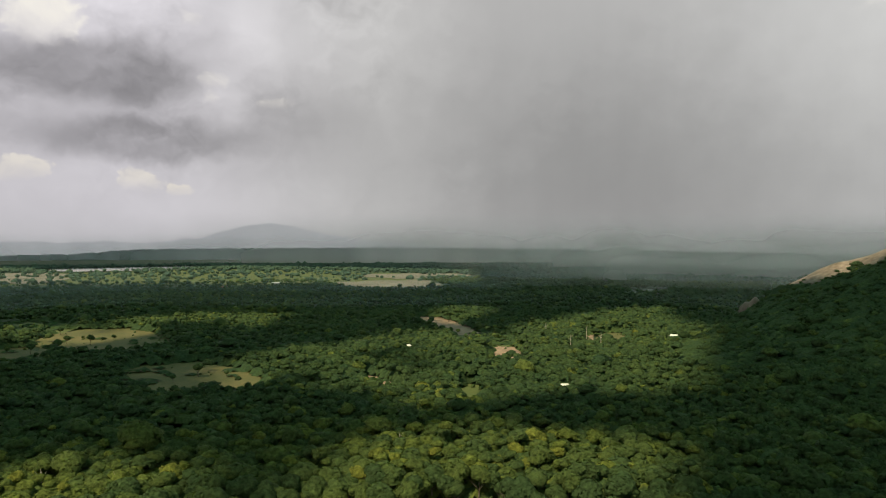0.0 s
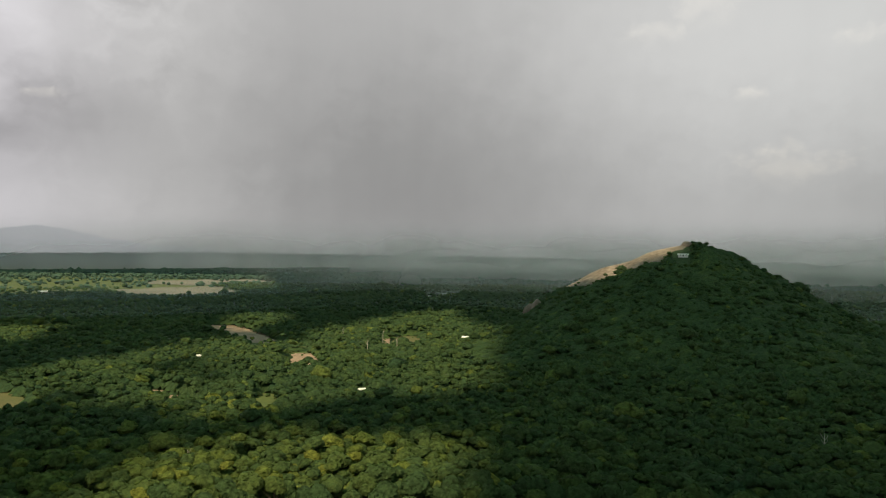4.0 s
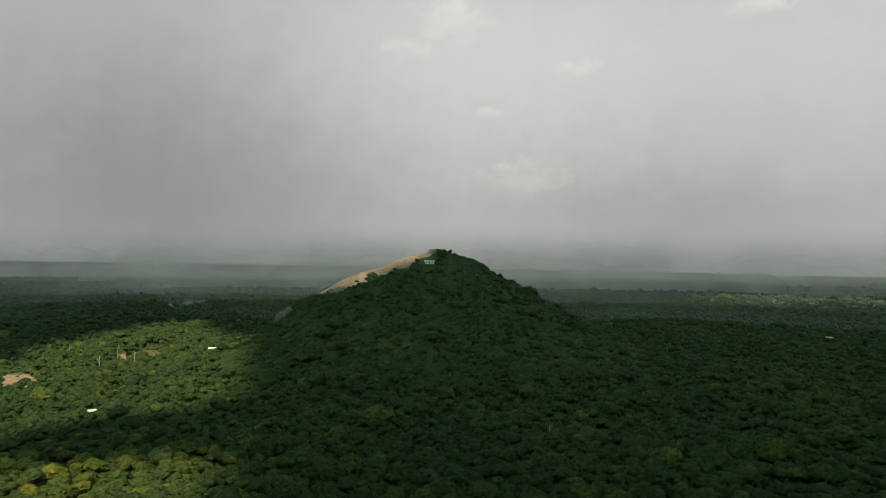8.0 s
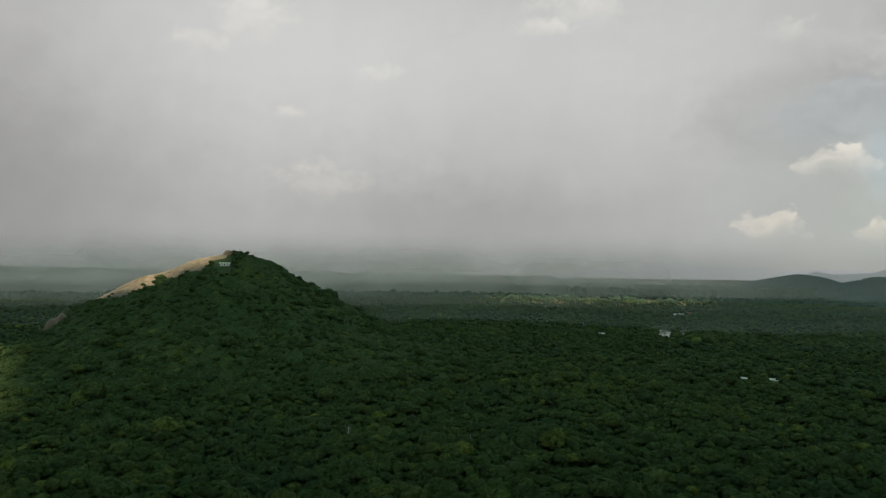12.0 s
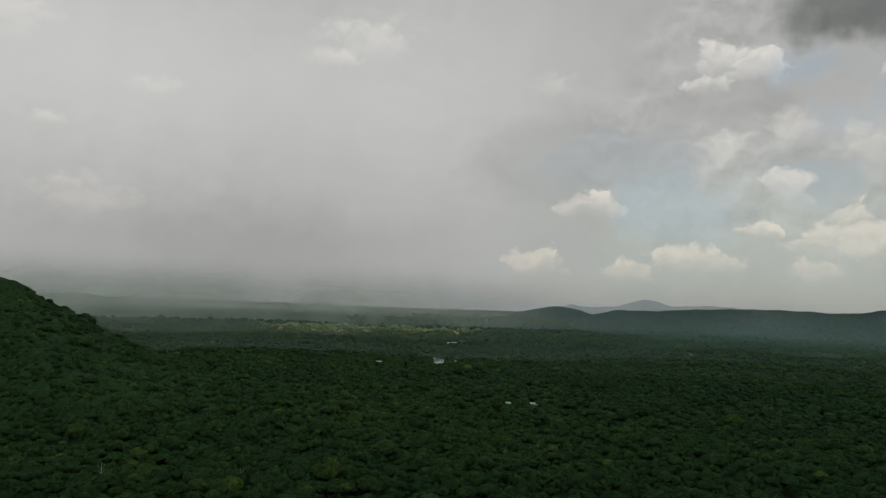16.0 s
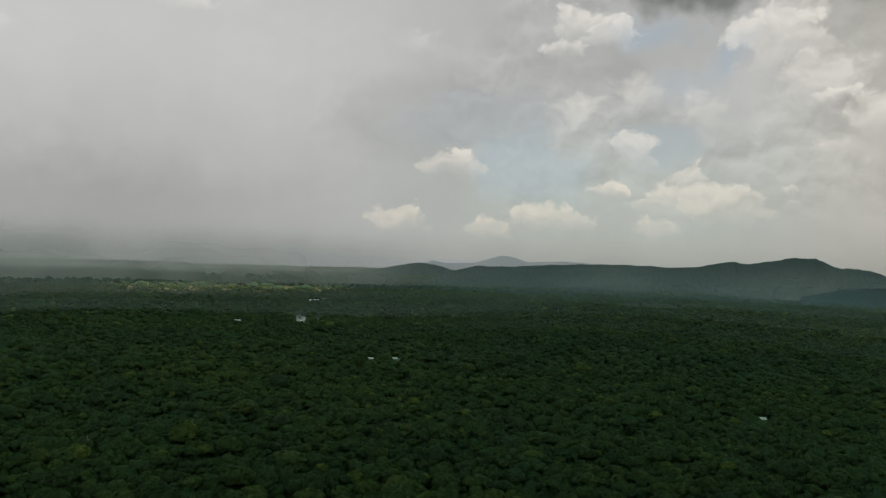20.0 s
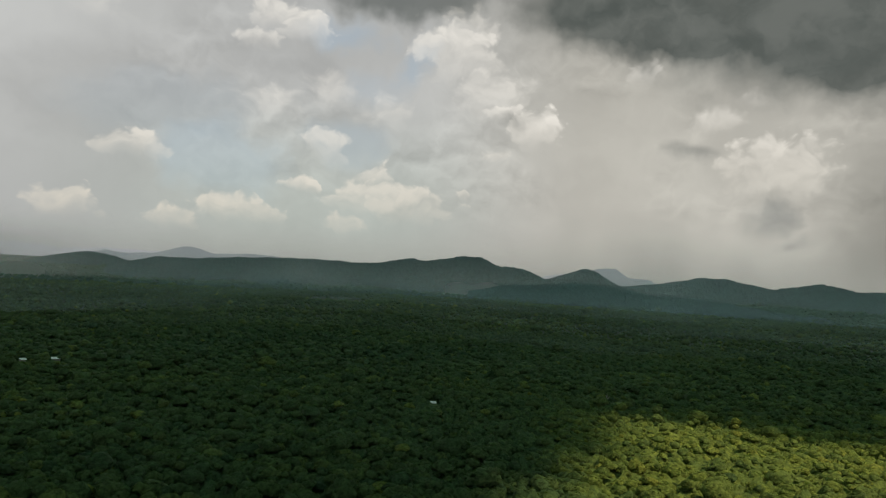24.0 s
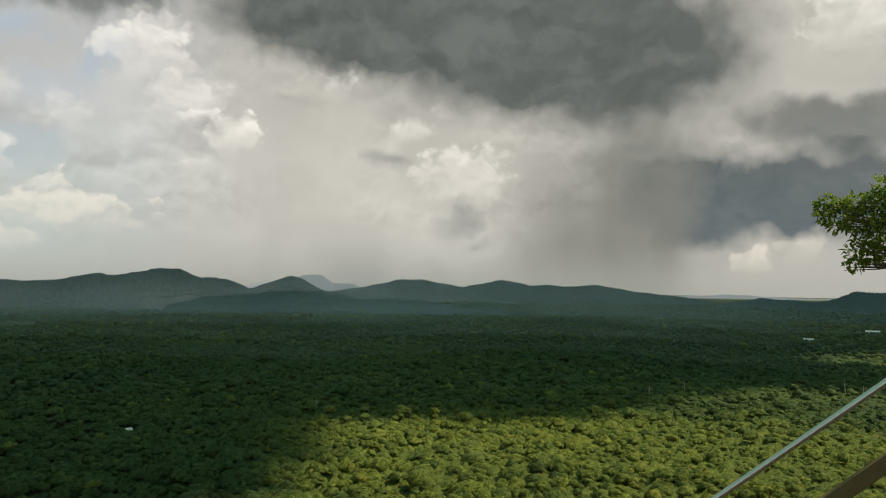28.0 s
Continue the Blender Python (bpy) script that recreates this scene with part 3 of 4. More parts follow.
def ridge(name, dist, depth, az_pts, el_pts, mat, label, rough=0.02, base=0.0, smooth=True):
    """A long wooded ridge: crest heights by heading, seen from the summit."""
    az = np.linspace(az_pts[0], az_pts[-1], int(abs(az_pts[0] - az_pts[-1]) * 10) + 2)
    order = np.argsort(az_pts)
    el = np.interp(az, np.array(az_pts)[order], np.array(el_pts)[order])
    el = np.convolve(np.pad(el, 3, mode="edge"), np.hanning(9)[1:-1] / np.hanning(9).sum(), mode="valid")
    el = el + 0.02 * np.sin(az * 3.3 + dist) + 0.012 * np.sin(az * 9.7)
    crest = np.maximum(EYE + dist * np.tan(np.radians(el)), 0.0)
    ts = np.linspace(-1, 1, 25)
    a, t = np.meshgrid(np.radians(az), ts)
    w = np.cos(t * math.pi / 2) ** 1.3
    spur = 1 + 0.22 * np.sin(a * 34 + t * 2.2) + 0.13 * np.sin(a * 71 - t * 3)
    r = dist + t * depth * spur
    x, y = -np.sin(a) * r, np.cos(a) * r
    z = w * crest[None] * (1 + rough * fbm(x, y, 0.02, 3.0) * (1 - w)) - 1.0
    verts = np.stack([x.ravel(), y.ravel(), z.ravel()], 1)
    n, k = a.shape
    i = (np.arange(n - 1)[:, None] * k + np.arange(k - 1)[None]).ravel()
    ob = new(name, quad_mesh(name, verts, np.stack([i, i + 1, i + k + 1, i + k], 1), mat, smooth=smooth))
    structure(ob, label, "ridge")
    return verts.reshape(n, k, 3)


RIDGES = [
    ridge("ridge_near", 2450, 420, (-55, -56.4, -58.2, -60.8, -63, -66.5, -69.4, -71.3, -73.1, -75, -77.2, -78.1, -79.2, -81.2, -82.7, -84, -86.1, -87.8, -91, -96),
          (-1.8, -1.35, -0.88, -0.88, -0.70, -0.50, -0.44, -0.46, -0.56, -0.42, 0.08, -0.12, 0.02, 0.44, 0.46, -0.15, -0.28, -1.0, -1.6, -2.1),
          M_HAZED_RIDGE, "dark wooded ridge with a rounded top"),
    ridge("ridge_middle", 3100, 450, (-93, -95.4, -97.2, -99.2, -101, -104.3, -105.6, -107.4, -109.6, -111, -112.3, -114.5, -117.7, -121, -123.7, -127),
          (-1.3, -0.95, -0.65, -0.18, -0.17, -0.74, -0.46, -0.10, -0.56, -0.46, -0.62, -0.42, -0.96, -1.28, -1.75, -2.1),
          M_HAZED_RIDGE, "long blue-green wooded ridge with several tops"),
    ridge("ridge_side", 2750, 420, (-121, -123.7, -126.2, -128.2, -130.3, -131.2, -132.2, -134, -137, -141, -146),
          (-2.1, -1.76, -1.28, -1.38, -1.45, -1.1, -0.68, -0.76, -0.7, -1.0, -1.9), M_HAZED_RIDGE, "dark wooded ridge at the edge of the plain"),
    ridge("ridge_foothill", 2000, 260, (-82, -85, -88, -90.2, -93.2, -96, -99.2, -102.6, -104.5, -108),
          (-2.2, -1.5, -1.08, -0.98, -1.22, -1.8, -1.75, -2.2, -2.5, -2.6), M_HAZED_RIDGE, "low dark wooded foothill before the ridges"),
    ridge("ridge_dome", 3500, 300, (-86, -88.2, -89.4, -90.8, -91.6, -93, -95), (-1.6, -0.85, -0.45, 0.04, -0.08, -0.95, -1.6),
          M_HAZED_RIDGE, "rounded wooded hill in a gap of the ridges"),
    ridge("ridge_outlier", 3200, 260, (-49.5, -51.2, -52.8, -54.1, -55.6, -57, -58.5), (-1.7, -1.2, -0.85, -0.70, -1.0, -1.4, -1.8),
          M_HAZED_RIDGE, "low wooded hill at the end of the ridge"),
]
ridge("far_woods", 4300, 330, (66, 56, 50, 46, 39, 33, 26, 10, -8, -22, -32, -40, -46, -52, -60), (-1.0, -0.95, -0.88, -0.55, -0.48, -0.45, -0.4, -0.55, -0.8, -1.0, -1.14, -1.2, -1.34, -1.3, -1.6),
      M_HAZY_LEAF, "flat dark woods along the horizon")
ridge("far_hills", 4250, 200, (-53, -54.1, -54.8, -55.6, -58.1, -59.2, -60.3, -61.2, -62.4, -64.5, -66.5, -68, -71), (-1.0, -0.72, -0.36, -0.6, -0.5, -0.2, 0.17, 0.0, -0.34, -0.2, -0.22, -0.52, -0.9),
      M_FAR_GLOW, "hazy far hills behind the ridge")
ridge("far_hills", 4250, 200, (-89.2, -90.5, -91.6, -92.4, -93.2, -94, -95.6, -96.4, -99), (-0.9, -0.45, 0.1, 0.27, 0.25, -0.38, -0.45, -0.8, -1.0), M_FAR_GLOW, "steep hazy far hill behind the ridges")
ridge("far_hills", 4250, 200, (-86, -87.4, -88.4, -89.2, -90), (-0.7, -0.75, -0.5, -0.32, -0.5), M_FAR_PALE_GLOW, "pale far hill in a gap of the ridges")
ridge("far_hills", 4500, 200, (-116, -120, -122.2, -124.1, -125.6, -128.2, -131, -138, -146), (-1.0, -1.06, -1.04, -0.9, -0.98, -1.12, -1.08, -1.0, -1.0), M_FAR_GLOW, "low pale far hills")
ridge("far_hills", 4700, 150, (-36, -40, -42, -43.4, -44.5, -46, -48, -49.6, -52, -55, -58, -64), (-1.0, -0.5, -0.22, 0.0, 0.18, 0.05, -0.24, -0.2, -0.48, -0.31, -0.36, -0.5), M_FAR_PALE_GLOW, "pale hills almost lost in haze")
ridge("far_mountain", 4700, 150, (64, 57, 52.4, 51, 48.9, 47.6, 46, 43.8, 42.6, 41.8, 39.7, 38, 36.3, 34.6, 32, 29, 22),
      (-0.1, -0.1, 0.03, -0.08, 0.0, 0.08, -0.09, 0.02, 0.3, 0.2, 0.87, 1.28, 1.46, 1.2, 0.6, 0.1, -0.4), M_FAR_PALE_GLOW, "pale far mountain almost lost in haze")


# flat patches in the forest
def patch(name, c, hw, hd, a, mat, label, left):
    k = 64
    th = np.linspace(0, 2 * math.pi, k, endpoint=False)
    wob = 1 + 0.10 * np.sin(3 * th + hw) + 0.07 * np.sin(7 * th + hd) + 0.04 * np.sin(13 * th)
    pts = [(0.0, 0.0)]
    for s in (0.35, 0.7, 1.0):
        e = 2 / 2.6
        pts += [(hw * s * w_ * np.sign(math.cos(q)) * abs(math.cos(q)) ** e, hd * s * w_ * np.sign(math.sin(q)) * abs(math.sin(q)) ** e)
                for q, w_ in zip(th, wob)]
    p = np.array(pts)
    x = c.x + p[:, 0] * math.cos(a) - p[:, 1] * math.sin(a)
    y = c.y + p[:, 0] * math.sin(a) + p[:, 1] * math.cos(a)
    z = land(x, y) + (0.6 if mat is M_WATER else 1.7 if mat is M_SAND else 0.9)
    if mat is M_WATER:
        z[:] = z.max()
    tris = [(0, 1 + i, 1 + (i + 1) % k) for i in range(k)]
    for s in range(2):
        for i in range(k):
            q0, q1 = 1 + s * k + i, 1 + s * k + (i + 1) % k
            tris += [(q0, q0 + k, q1 + k), (q0, q1 + k, q1)]
    structure(new(name, quad_mesh(name, np.stack([x, y, z], 1), np.array(tris), mat, smooth=True)), label, name.replace("_", " "))


for c in CLEARINGS:
    patch(*c)


# ================= clouds and rain =================
DECK = 2200.0


def sunlit(x, y):
    """Where the sun comes through the broken cloud, above zero (on the plain)."""
    r, az = np.hypot(x, y), np.degrees(np.arctan2(-x, y))
    wob = 11 * fbm(x, y, 0.017, 1.0) + 6 * fbm(x, y, 0.06, 2.0)

    def oval(az0, dist, hw, hd, turn=0.0):
        c = heading(az0, dist)
        a = radians(az0 + turn)
        dx, dy = x - c.x, y - c.y
        u, w = dx * math.cos(a) + dy * math.sin(a), -dx * math.sin(a) + dy * math.cos(a)
        return (1 - np.hypot(u / hw, w / hd)) * min(hw, hd)
    def sector(heads, inner, outer, soft=1.0):
        """Between two distances that change with the heading."""
        edge = np.minimum(az - heads[0], heads[-1] - az) * radians(1) * r * soft
        return np.minimum(np.minimum(r - np.interp(az, heads, inner), np.interp(az, heads, outer) - r), edge)
    near_left = np.minimum(np.interp(az, [-8, -3, 0, 5, 10, 15, 20, 26, 29, 33, 35, 39, 42, 45, 47, 54, 80],
                                     [150, 285, 300, 302, 298, 312, 318, 304, 298, 280, 262, 240, 246, 288, 312, 328, 335]) - r, (az - np.interp(r, [230, 300, 330], [9.0, 8.0, 7.5])) * 5)
    near_right = np.minimum(np.interp(az, [-180, -140, -133, -128, -123, -119, -114, -107, -101, -97, -92, -80],
                                      [640, 640, 632, 624, 545, 474, 440, 434, 428, 414, 428, 430]) - r,
                            (np.interp(r, [200, 266, 300, 318, 350, 370, 388, 432], [-87, -90.5, -92.5, -93.5, -98, -95.5, -93.5, -94]) - az) * 6)
    patchy = np.minimum(sector([25, 27, 32, 37, 39], [405, 405, 410, 430, 450], [720, 680, 640, 560, 520]), 26) + 26 * fbm(x, y, 0.022, 6.0) - 6
    parts = [near_left, near_right, sector([4.4, 5.6, 7.3, 13.5, 19, 26, 28], [640, 433, 389, 399, 410, 409, 415], [760, 850, 1000, 860, 700, 700, 680]),
             patchy, np.minimum(oval(47, 800, 150, 90), 20) + 22 * fbm(x, y, 0.02, 2.5) - 14, oval(23, 880, 40, 55), oval(-12, 64, 34, 34),
             sector([21, 24, 32, 36, 45, 64], [1500, 1450, 1480, 1600, 1720, 1800], [2250, 2300, 2450, 2550, 2650, 2650]),
             oval(-39.5, 1740, 270, 135), oval(-134, 930, 90, 75)]
    return np.max(parts, axis=0) + wob


# layer added out of view to shade the land; gaps set sun patches
step = 24.0
k = np.arange(-270, 271) * step
shift = SUN_DIR / SUN_DIR.z * DECK
U, V = np.meshgrid(k, k)
open_sky = sunlit(U, V)
tip = HILL + H_RIGHT * -98 + H_AWAY * 22
tip = Vector((tip.x - SUN_DIR.x / SUN_DIR.z * 58, tip.y - SUN_DIR.y / SUN_DIR.z * 58, 0))
hole = (1 - np.hypot(((U - tip.x) * H_RIGHT.x + (V - tip.y) * H_RIGHT.y) / 68, ((U - tip.x) * H_AWAY.x + (V - tip.y) * H_AWAY.y) / 46)) * 46
covered = (np.maximum(open_sky, hole) < 0) & (np.hypot(U + shift.x, V + shift.y) < 4850)
Z = DECK + 12 * fbm(U, V, 0.004, 3.0)
n = len(k)
i = (np.arange(n - 1)[:, None] * n + np.arange(n - 1)[None])
i = i[covered[:-1, :-1]].ravel()
verts = np.stack([(U + shift.x).ravel(), (V + shift.y).ravel(), Z.ravel()], 1)
structure(new("cloud_layer", quad_mesh("cloud_layer", verts, np.stack([i, i + 1, i + n + 1, i + n], 1), M_CLOUD, smooth=True)),
          "unseen broken rain cloud layer with gaps placed for sunlight", "cloud")


def veil(dist, az_mid, az_half, top, thick, label, hue=(0.86, 0.82, 0.825, 1)):
    az = np.linspace(az_mid - az_half, az_mid + az_half, 60)
    a, z = np.meshgrid(np.radians(az), np.linspace(0, top, 6))
    r = dist + 60 * np.sin(a * 9)
    verts = np.stack([(-np.sin(a) * r).ravel(), (np.cos(a) * r).ravel(), z.ravel()], 1)
    i = (np.arange(5)[:, None] * 60 + np.arange(59)[None]).ravel()
    ob = new("rain_veil", quad_mesh("rain_veil", verts, np.stack([i, i + 1, i + 61, i + 60], 1),
                                    material("rain", veil_shade(thick, az_mid, az_half, top, hue)), smooth=True))
    tagged(ob, label, "rain", kind="stuff")


RAIN = "grey rain falling over the far plain"
veil(1000, -26, 44, 55, 0.16, "thin damp haze over the plain", (0.60, 0.70, 0.72, 1))
veil(1340, -14, 42, 80, 0.20, "thin grey rain over the plain")
veil(1600, -2, 26, 120, 0.34, "thin grey rain over the plain")
veil(1960, -16, 40, 150, 0.50, RAIN)
veil(2500, -14, 44, 180, 0.62, RAIN)
veil(3300, -4, 54, 230, 0.85, RAIN)
# blue sheets put the haze of distance before far forest and ridges
COOL = (0.52, 0.66, 0.70, 1)
DAMP = "thin blue mist over the forest below the ridges"
veil(3900, 46, 46, 150, 0.58, "thin blue haze before the horizon", (0.60, 0.66, 0.72, 1))
veil(1000, 44, 36, 50, 0.12, "thin blue haze over the western forest", COOL)
veil(1300, 44, 36, 65, 0.20, "thin blue haze over the western forest", COOL)
veil(830, -92, 50, 42, 0.08, DAMP, COOL)
veil(1090, -92, 50, 58, 0.13, DAMP, COOL)
veil(1390, -88, 56, 80, 0.19, DAMP, COOL)
veil(1690, -95, 45, 105, 0.24, DAMP, COOL)
veil(1990, -70, 33, 150, 0.38, "grey drizzle at the foot of the ridge")
veil(2560, -103, 21, 330, 0.36, "blue haze between the ridges", (0.56, 0.66, 0.68, 1))

# ================= trees =================
rng = np.random.default_rng(7)


def crown_lobes(lobes, r, flat=0.8):
    """Middles and radii of the rounded lobes of a crown of radius 1."""
    th, ph = r.uniform(0, 2 * math.pi, lobes), np.arccos(r.uniform(-0.15, 1, lobes))
    c = np.stack([np.cos(th) * np.sin(ph), np.sin(th) * np.sin(ph), np.cos(ph) * flat], 1) * r.uniform(0.42, 0.68, (lobes, 1))
    c[0] = (0, 0, 0.28)
    rad = r.uniform(0.30, 0.50, lobes)
    rad[0] = 0.55
    return c, rad


def crown_clumps(count, lobes, size, seed):
    """Leaf clumps (one small face each) over a many-lobed crown of radius 1 about the origin: verts (3n, 3)."""
    r = np.random.default_rng(seed)
    c, rad = crown_lobes(lobes, r)
    which = r.choice(lobes, count * 4, p=rad ** 2 / (rad ** 2).sum())
    d = r.normal(size=(count * 4, 3))
    d[:, 2] = np.where(d[:, 2] < -0.3, -d[:, 2], d[:, 2])
    d /= np.linalg.norm(d, axis=1, keepdims=True)
    p = c[which] + d * (rad[which] * r.uniform(0.92, 1.12, len(which)))[:, None]
    gap = np.linalg.norm(p[:, None] - c[None], axis=2) - rad[None]
    gap[np.arange(len(p)), which] = 1
    keep = np.where(gap.min(1) > -0.06)[0][:count]
    p, d = p[keep], d[keep]
    nrm = d + r.normal(size=d.shape) * 0.28
    nrm /= np.linalg.norm(nrm, axis=1, keepdims=True)
    a = np.cross(nrm, r.normal(size=d.shape))
    a /= np.linalg.norm(a, axis=1, keepdims=True)
    b = np.cross(nrm, a)
    s = size * r.uniform(0.65, 1.35, (len(p), 1))
    q = np.stack([p - a * s - b * s * 0.6, p + a * s - b * s * 0.6, p + b * s * 1.15], 1)
    q += r.normal(size=q.shape) * size * 0.16
    # normals blended from lobe and crown, leaning up, to soften the shading
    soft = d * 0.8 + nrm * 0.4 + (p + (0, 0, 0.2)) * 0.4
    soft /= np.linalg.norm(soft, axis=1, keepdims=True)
    return q.reshape(-1, 3), soft.repeat(3, 0)


def crown_core(sides, rings, lobes, seed):
    """The closed leafy mass of the same crown: its lobes joined, with rounded normals tilted upwards to catch light."""
    r = np.random.default_rng(seed)
    c, rad = crown_lobes(lobes, r)
    dirs = [(math.cos(a) * math.cos(e), math.sin(a) * math.cos(e), math.sin(e)) for e, a in
            ((-0.35 + (math.pi / 2 + 0.35) * j / rings, 2 * math.pi * (i + 0.5 * j) / sides) for j in range(rings) for i in range(sides))]
    d = np.array(dirs + [(0, 0, 1.0)])
    along = d @ c.T
    inside = along ** 2 - (c * c).sum(1)[None] + rad[None] ** 2
    reach = np.where(inside > 0, along + np.sqrt(np.maximum(inside, 0)), 0.35)
    best = reach.argmax(1)
    p = d * (reach.max(1) * r.uniform(0.84, 1.14, len(d)))[:, None]
    # the upward push makes the crowns catch more light from above
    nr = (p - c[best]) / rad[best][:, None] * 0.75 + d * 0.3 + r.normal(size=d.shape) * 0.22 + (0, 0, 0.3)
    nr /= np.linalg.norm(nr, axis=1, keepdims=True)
    f = []
    for j in range(rings - 1):
        for i in range(sides):
            a, b = j * sides + i, j * sides + (i + 1) % sides
            f += [(a, b, b + sides), (a, b + sides, a + sides)]
    f += [((rings - 1) * sides + i, (rings - 1) * sides + (i + 1) % sides, rings * sides) for i in range(sides)]
    return p, np.array(f), nr


def dome(sides, rings, seed):
    """A small uneven crown of few faces, radius 1."""
    r = np.random.default_rng(seed)
    v, f = [], []
    for j in range(rings):
        e = math.pi / 2 * j / rings - 0.25
        for i in range(sides):
            a = 2 * math.pi * (i + 0.5 * j) / sides
            k = r.uniform(0.78, 1.15)
            v.append((math.cos(a) * math.cos(e) * k, math.sin(a) * math.cos(e) * k, math.sin(e) * 0.8 * k))
    v.append((0, 0, 0.85))
    for j in range(rings - 1):
        for i in range(sides):
            a, b = j * sides + i, j * sides + (i + 1) % sides
            f += [(a, b, b + sides), (a, b + sides, a + sides)]
    f += [((rings - 1) * sides + i, (rings - 1) * sides + (i + 1) % sides, rings * sides) for i in range(sides)]
    return np.array(v), np.array(f)


def scatter(r0, r1, gap, az0, az1, jitter=0.45, on_hill=False):
    """Tree places between two distances on a shaken grid."""
    k = np.arange(-r1, r1 + gap, gap)
    X, Y = np.meshgrid(k, k)
    X = X + (np.arange(len(k))[:, None] % 2) * gap * 0.5
    X = (X + rng.uniform(-jitter, jitter, X.shape) * gap).ravel()
    Y = (Y + rng.uniform(-jitter, jitter, Y.shape) * gap).ravel()
    r, az = np.hypot(X, Y), np.degrees(np.arctan2(-X, Y))
    keep = (r >= r0) & (r < r1) & (az > az1) & (az < az0)
    keep &= ~in_clearing(X, Y, 1.0)
    if r1 > 400:
        keep &= (hill_height(X, Y) > 9) == on_hill
    u, v = hill_uv(X, Y)
    keep &= ~((slab_mask(u, v) > -0.05 + 0.12 * rng.random(len(u))) & (u > -150) & (u < 15))
    # open ground before each house
    for az_h, far_h, wide_h, *_ in HOMES:
        side_h = np.abs((az - az_h) * radians(1) * far_h)
        keep &= ~((side_h < wide_h * 0.5 + 2.0) & (r > far_h - 5 - 0.045 * far_h) & (r < far_h + 5))
    # nothing grows unseen behind the hill
    keep &= ~((u > -24) & (u < -9) & (v > -40) & (v < 40))
    keep &= ~(on_hill & (v > 25))
    keep &= ~((v > 60) & (np.abs(u) < 60 + v * 0.12))
    return X[keep], Y[keep]


def thin(x, y):
    return fbm(x, y, 0.01, 5.0, 2)


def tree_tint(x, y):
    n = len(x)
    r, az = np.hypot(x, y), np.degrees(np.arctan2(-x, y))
    # sunshine in the near patches is also put into the tint: lighter, yellower
    sun_tint = 0.32 * np.clip((500 - r) / 60, 0, 1) * np.clip((-86 - az) / 6, 0, 1) + 0.16 * np.clip((360 - r) / 60, 0, 1) * np.clip((az + 10) / 15, 0, 1)
    return np.clip(0.37 + sun_tint + 0.10 * rng.normal(size=n) + 0.10 * fbm(x, y, 0.006, 8.0) - 0.07 * np.clip(hill_height(x, y) / 30, 0, 1) + (rng.random(n) < np.where((az > 0) & (r < 430), 0.09, 0.02)) * 0.36, 0, 1)


def forest(name, x, y, crown, radius, height, label, mat):
    """Many crowns joined into one mesh; each crown is (points, faces, normals)."""
    n, copies = len(x), len(crown)
    pick = rng.integers(0, copies, n)
    az = np.degrees(np.arctan2(-x, y))
    big = 1 + 0.5 * (rng.random(n) < 0.04) + 0.12 * np.clip((az - 2) / 10, 0, 1) * np.clip((430 - np.hypot(x, y)) / 80, 0, 1)
    big = big - 0.10 * np.clip((-76 - az) / 10, 0, 1) - 0.33 * np.clip(hill_height(x, y) / 90, 0, 1)
    rad = (radius * np.exp(rng.normal(0, 0.36, n))).clip(radius * 0.45, radius * 2.1) * big
    tall = (rng.normal(height, height * 0.13, n) + 0.35 * (rad - radius)).clip(height * 0.65, height * 1.5) * (0.5 + 0.5 * big) * (1 - 0.28 * np.clip(hill_height(x, y) / 90, 0, 1))
    turn = rng.uniform(0, 2 * math.pi, n)
    base = land(x, y)
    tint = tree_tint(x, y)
    all_v, all_f, all_t, all_n, off = [], [], [], [], 0
    for k in range(copies):
        sel = np.where(pick == k)[0]
        if not len(sel):
            continue
        t, fc, nr = crown[k]
        c, s = np.cos(turn[sel])[:, None], np.sin(turn[sel])[:, None]
        R = rad[sel][:, None]
        vx = (t[None, :, 0] * c - t[None, :, 1] * s) * R + x[sel][:, None]
        vy = (t[None, :, 0] * s + t[None, :, 1] * c) * R + y[sel][:, None]
        vz = t[None, :, 2] * R * 0.78 + (base[sel] + tall[sel] - rad[sel] * 0.78)[:, None]
        all_v.append(np.stack([vx, vy, vz], 2).reshape(-1, 3))
        all_n.append(np.stack([nr[None, :, 0] * c - nr[None, :, 1] * s, nr[None, :, 0] * s + nr[None, :, 1] * c, nr[None, :, 2] + 0 * c], 2).reshape(-1, 3))
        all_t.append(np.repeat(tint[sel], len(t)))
        all_f.append((fc[None] + (off + np.arange(len(sel)) * len(t))[:, None, None]).reshape(-1, fc.shape[1]))
        off += len(sel) * len(t)
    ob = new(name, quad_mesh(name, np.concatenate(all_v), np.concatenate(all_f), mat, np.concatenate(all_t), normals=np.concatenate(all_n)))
    tagged(ob, label, "forest", kind="stuff")
    return n


def full_crown(sides, rings, count, lobes, size, seed):
    """A lobed mass of leaves with clumps standing out of it."""
    p, f, n_ = crown_core(sides, rings, lobes, seed)
    if not count:
        return p, f, n_
    v, nr = crown_clumps(count, lobes, size, seed)
    return np.concatenate([p, v]), np.concatenate([f, np.arange(len(v)).reshape(-1, 3) + len(p)]), np.concatenate([n_, nr])


def dome_crown(*how):
    v, f = dome(*how)
    return v, f, v / np.linalg.norm(v, axis=1, keepdims=True)


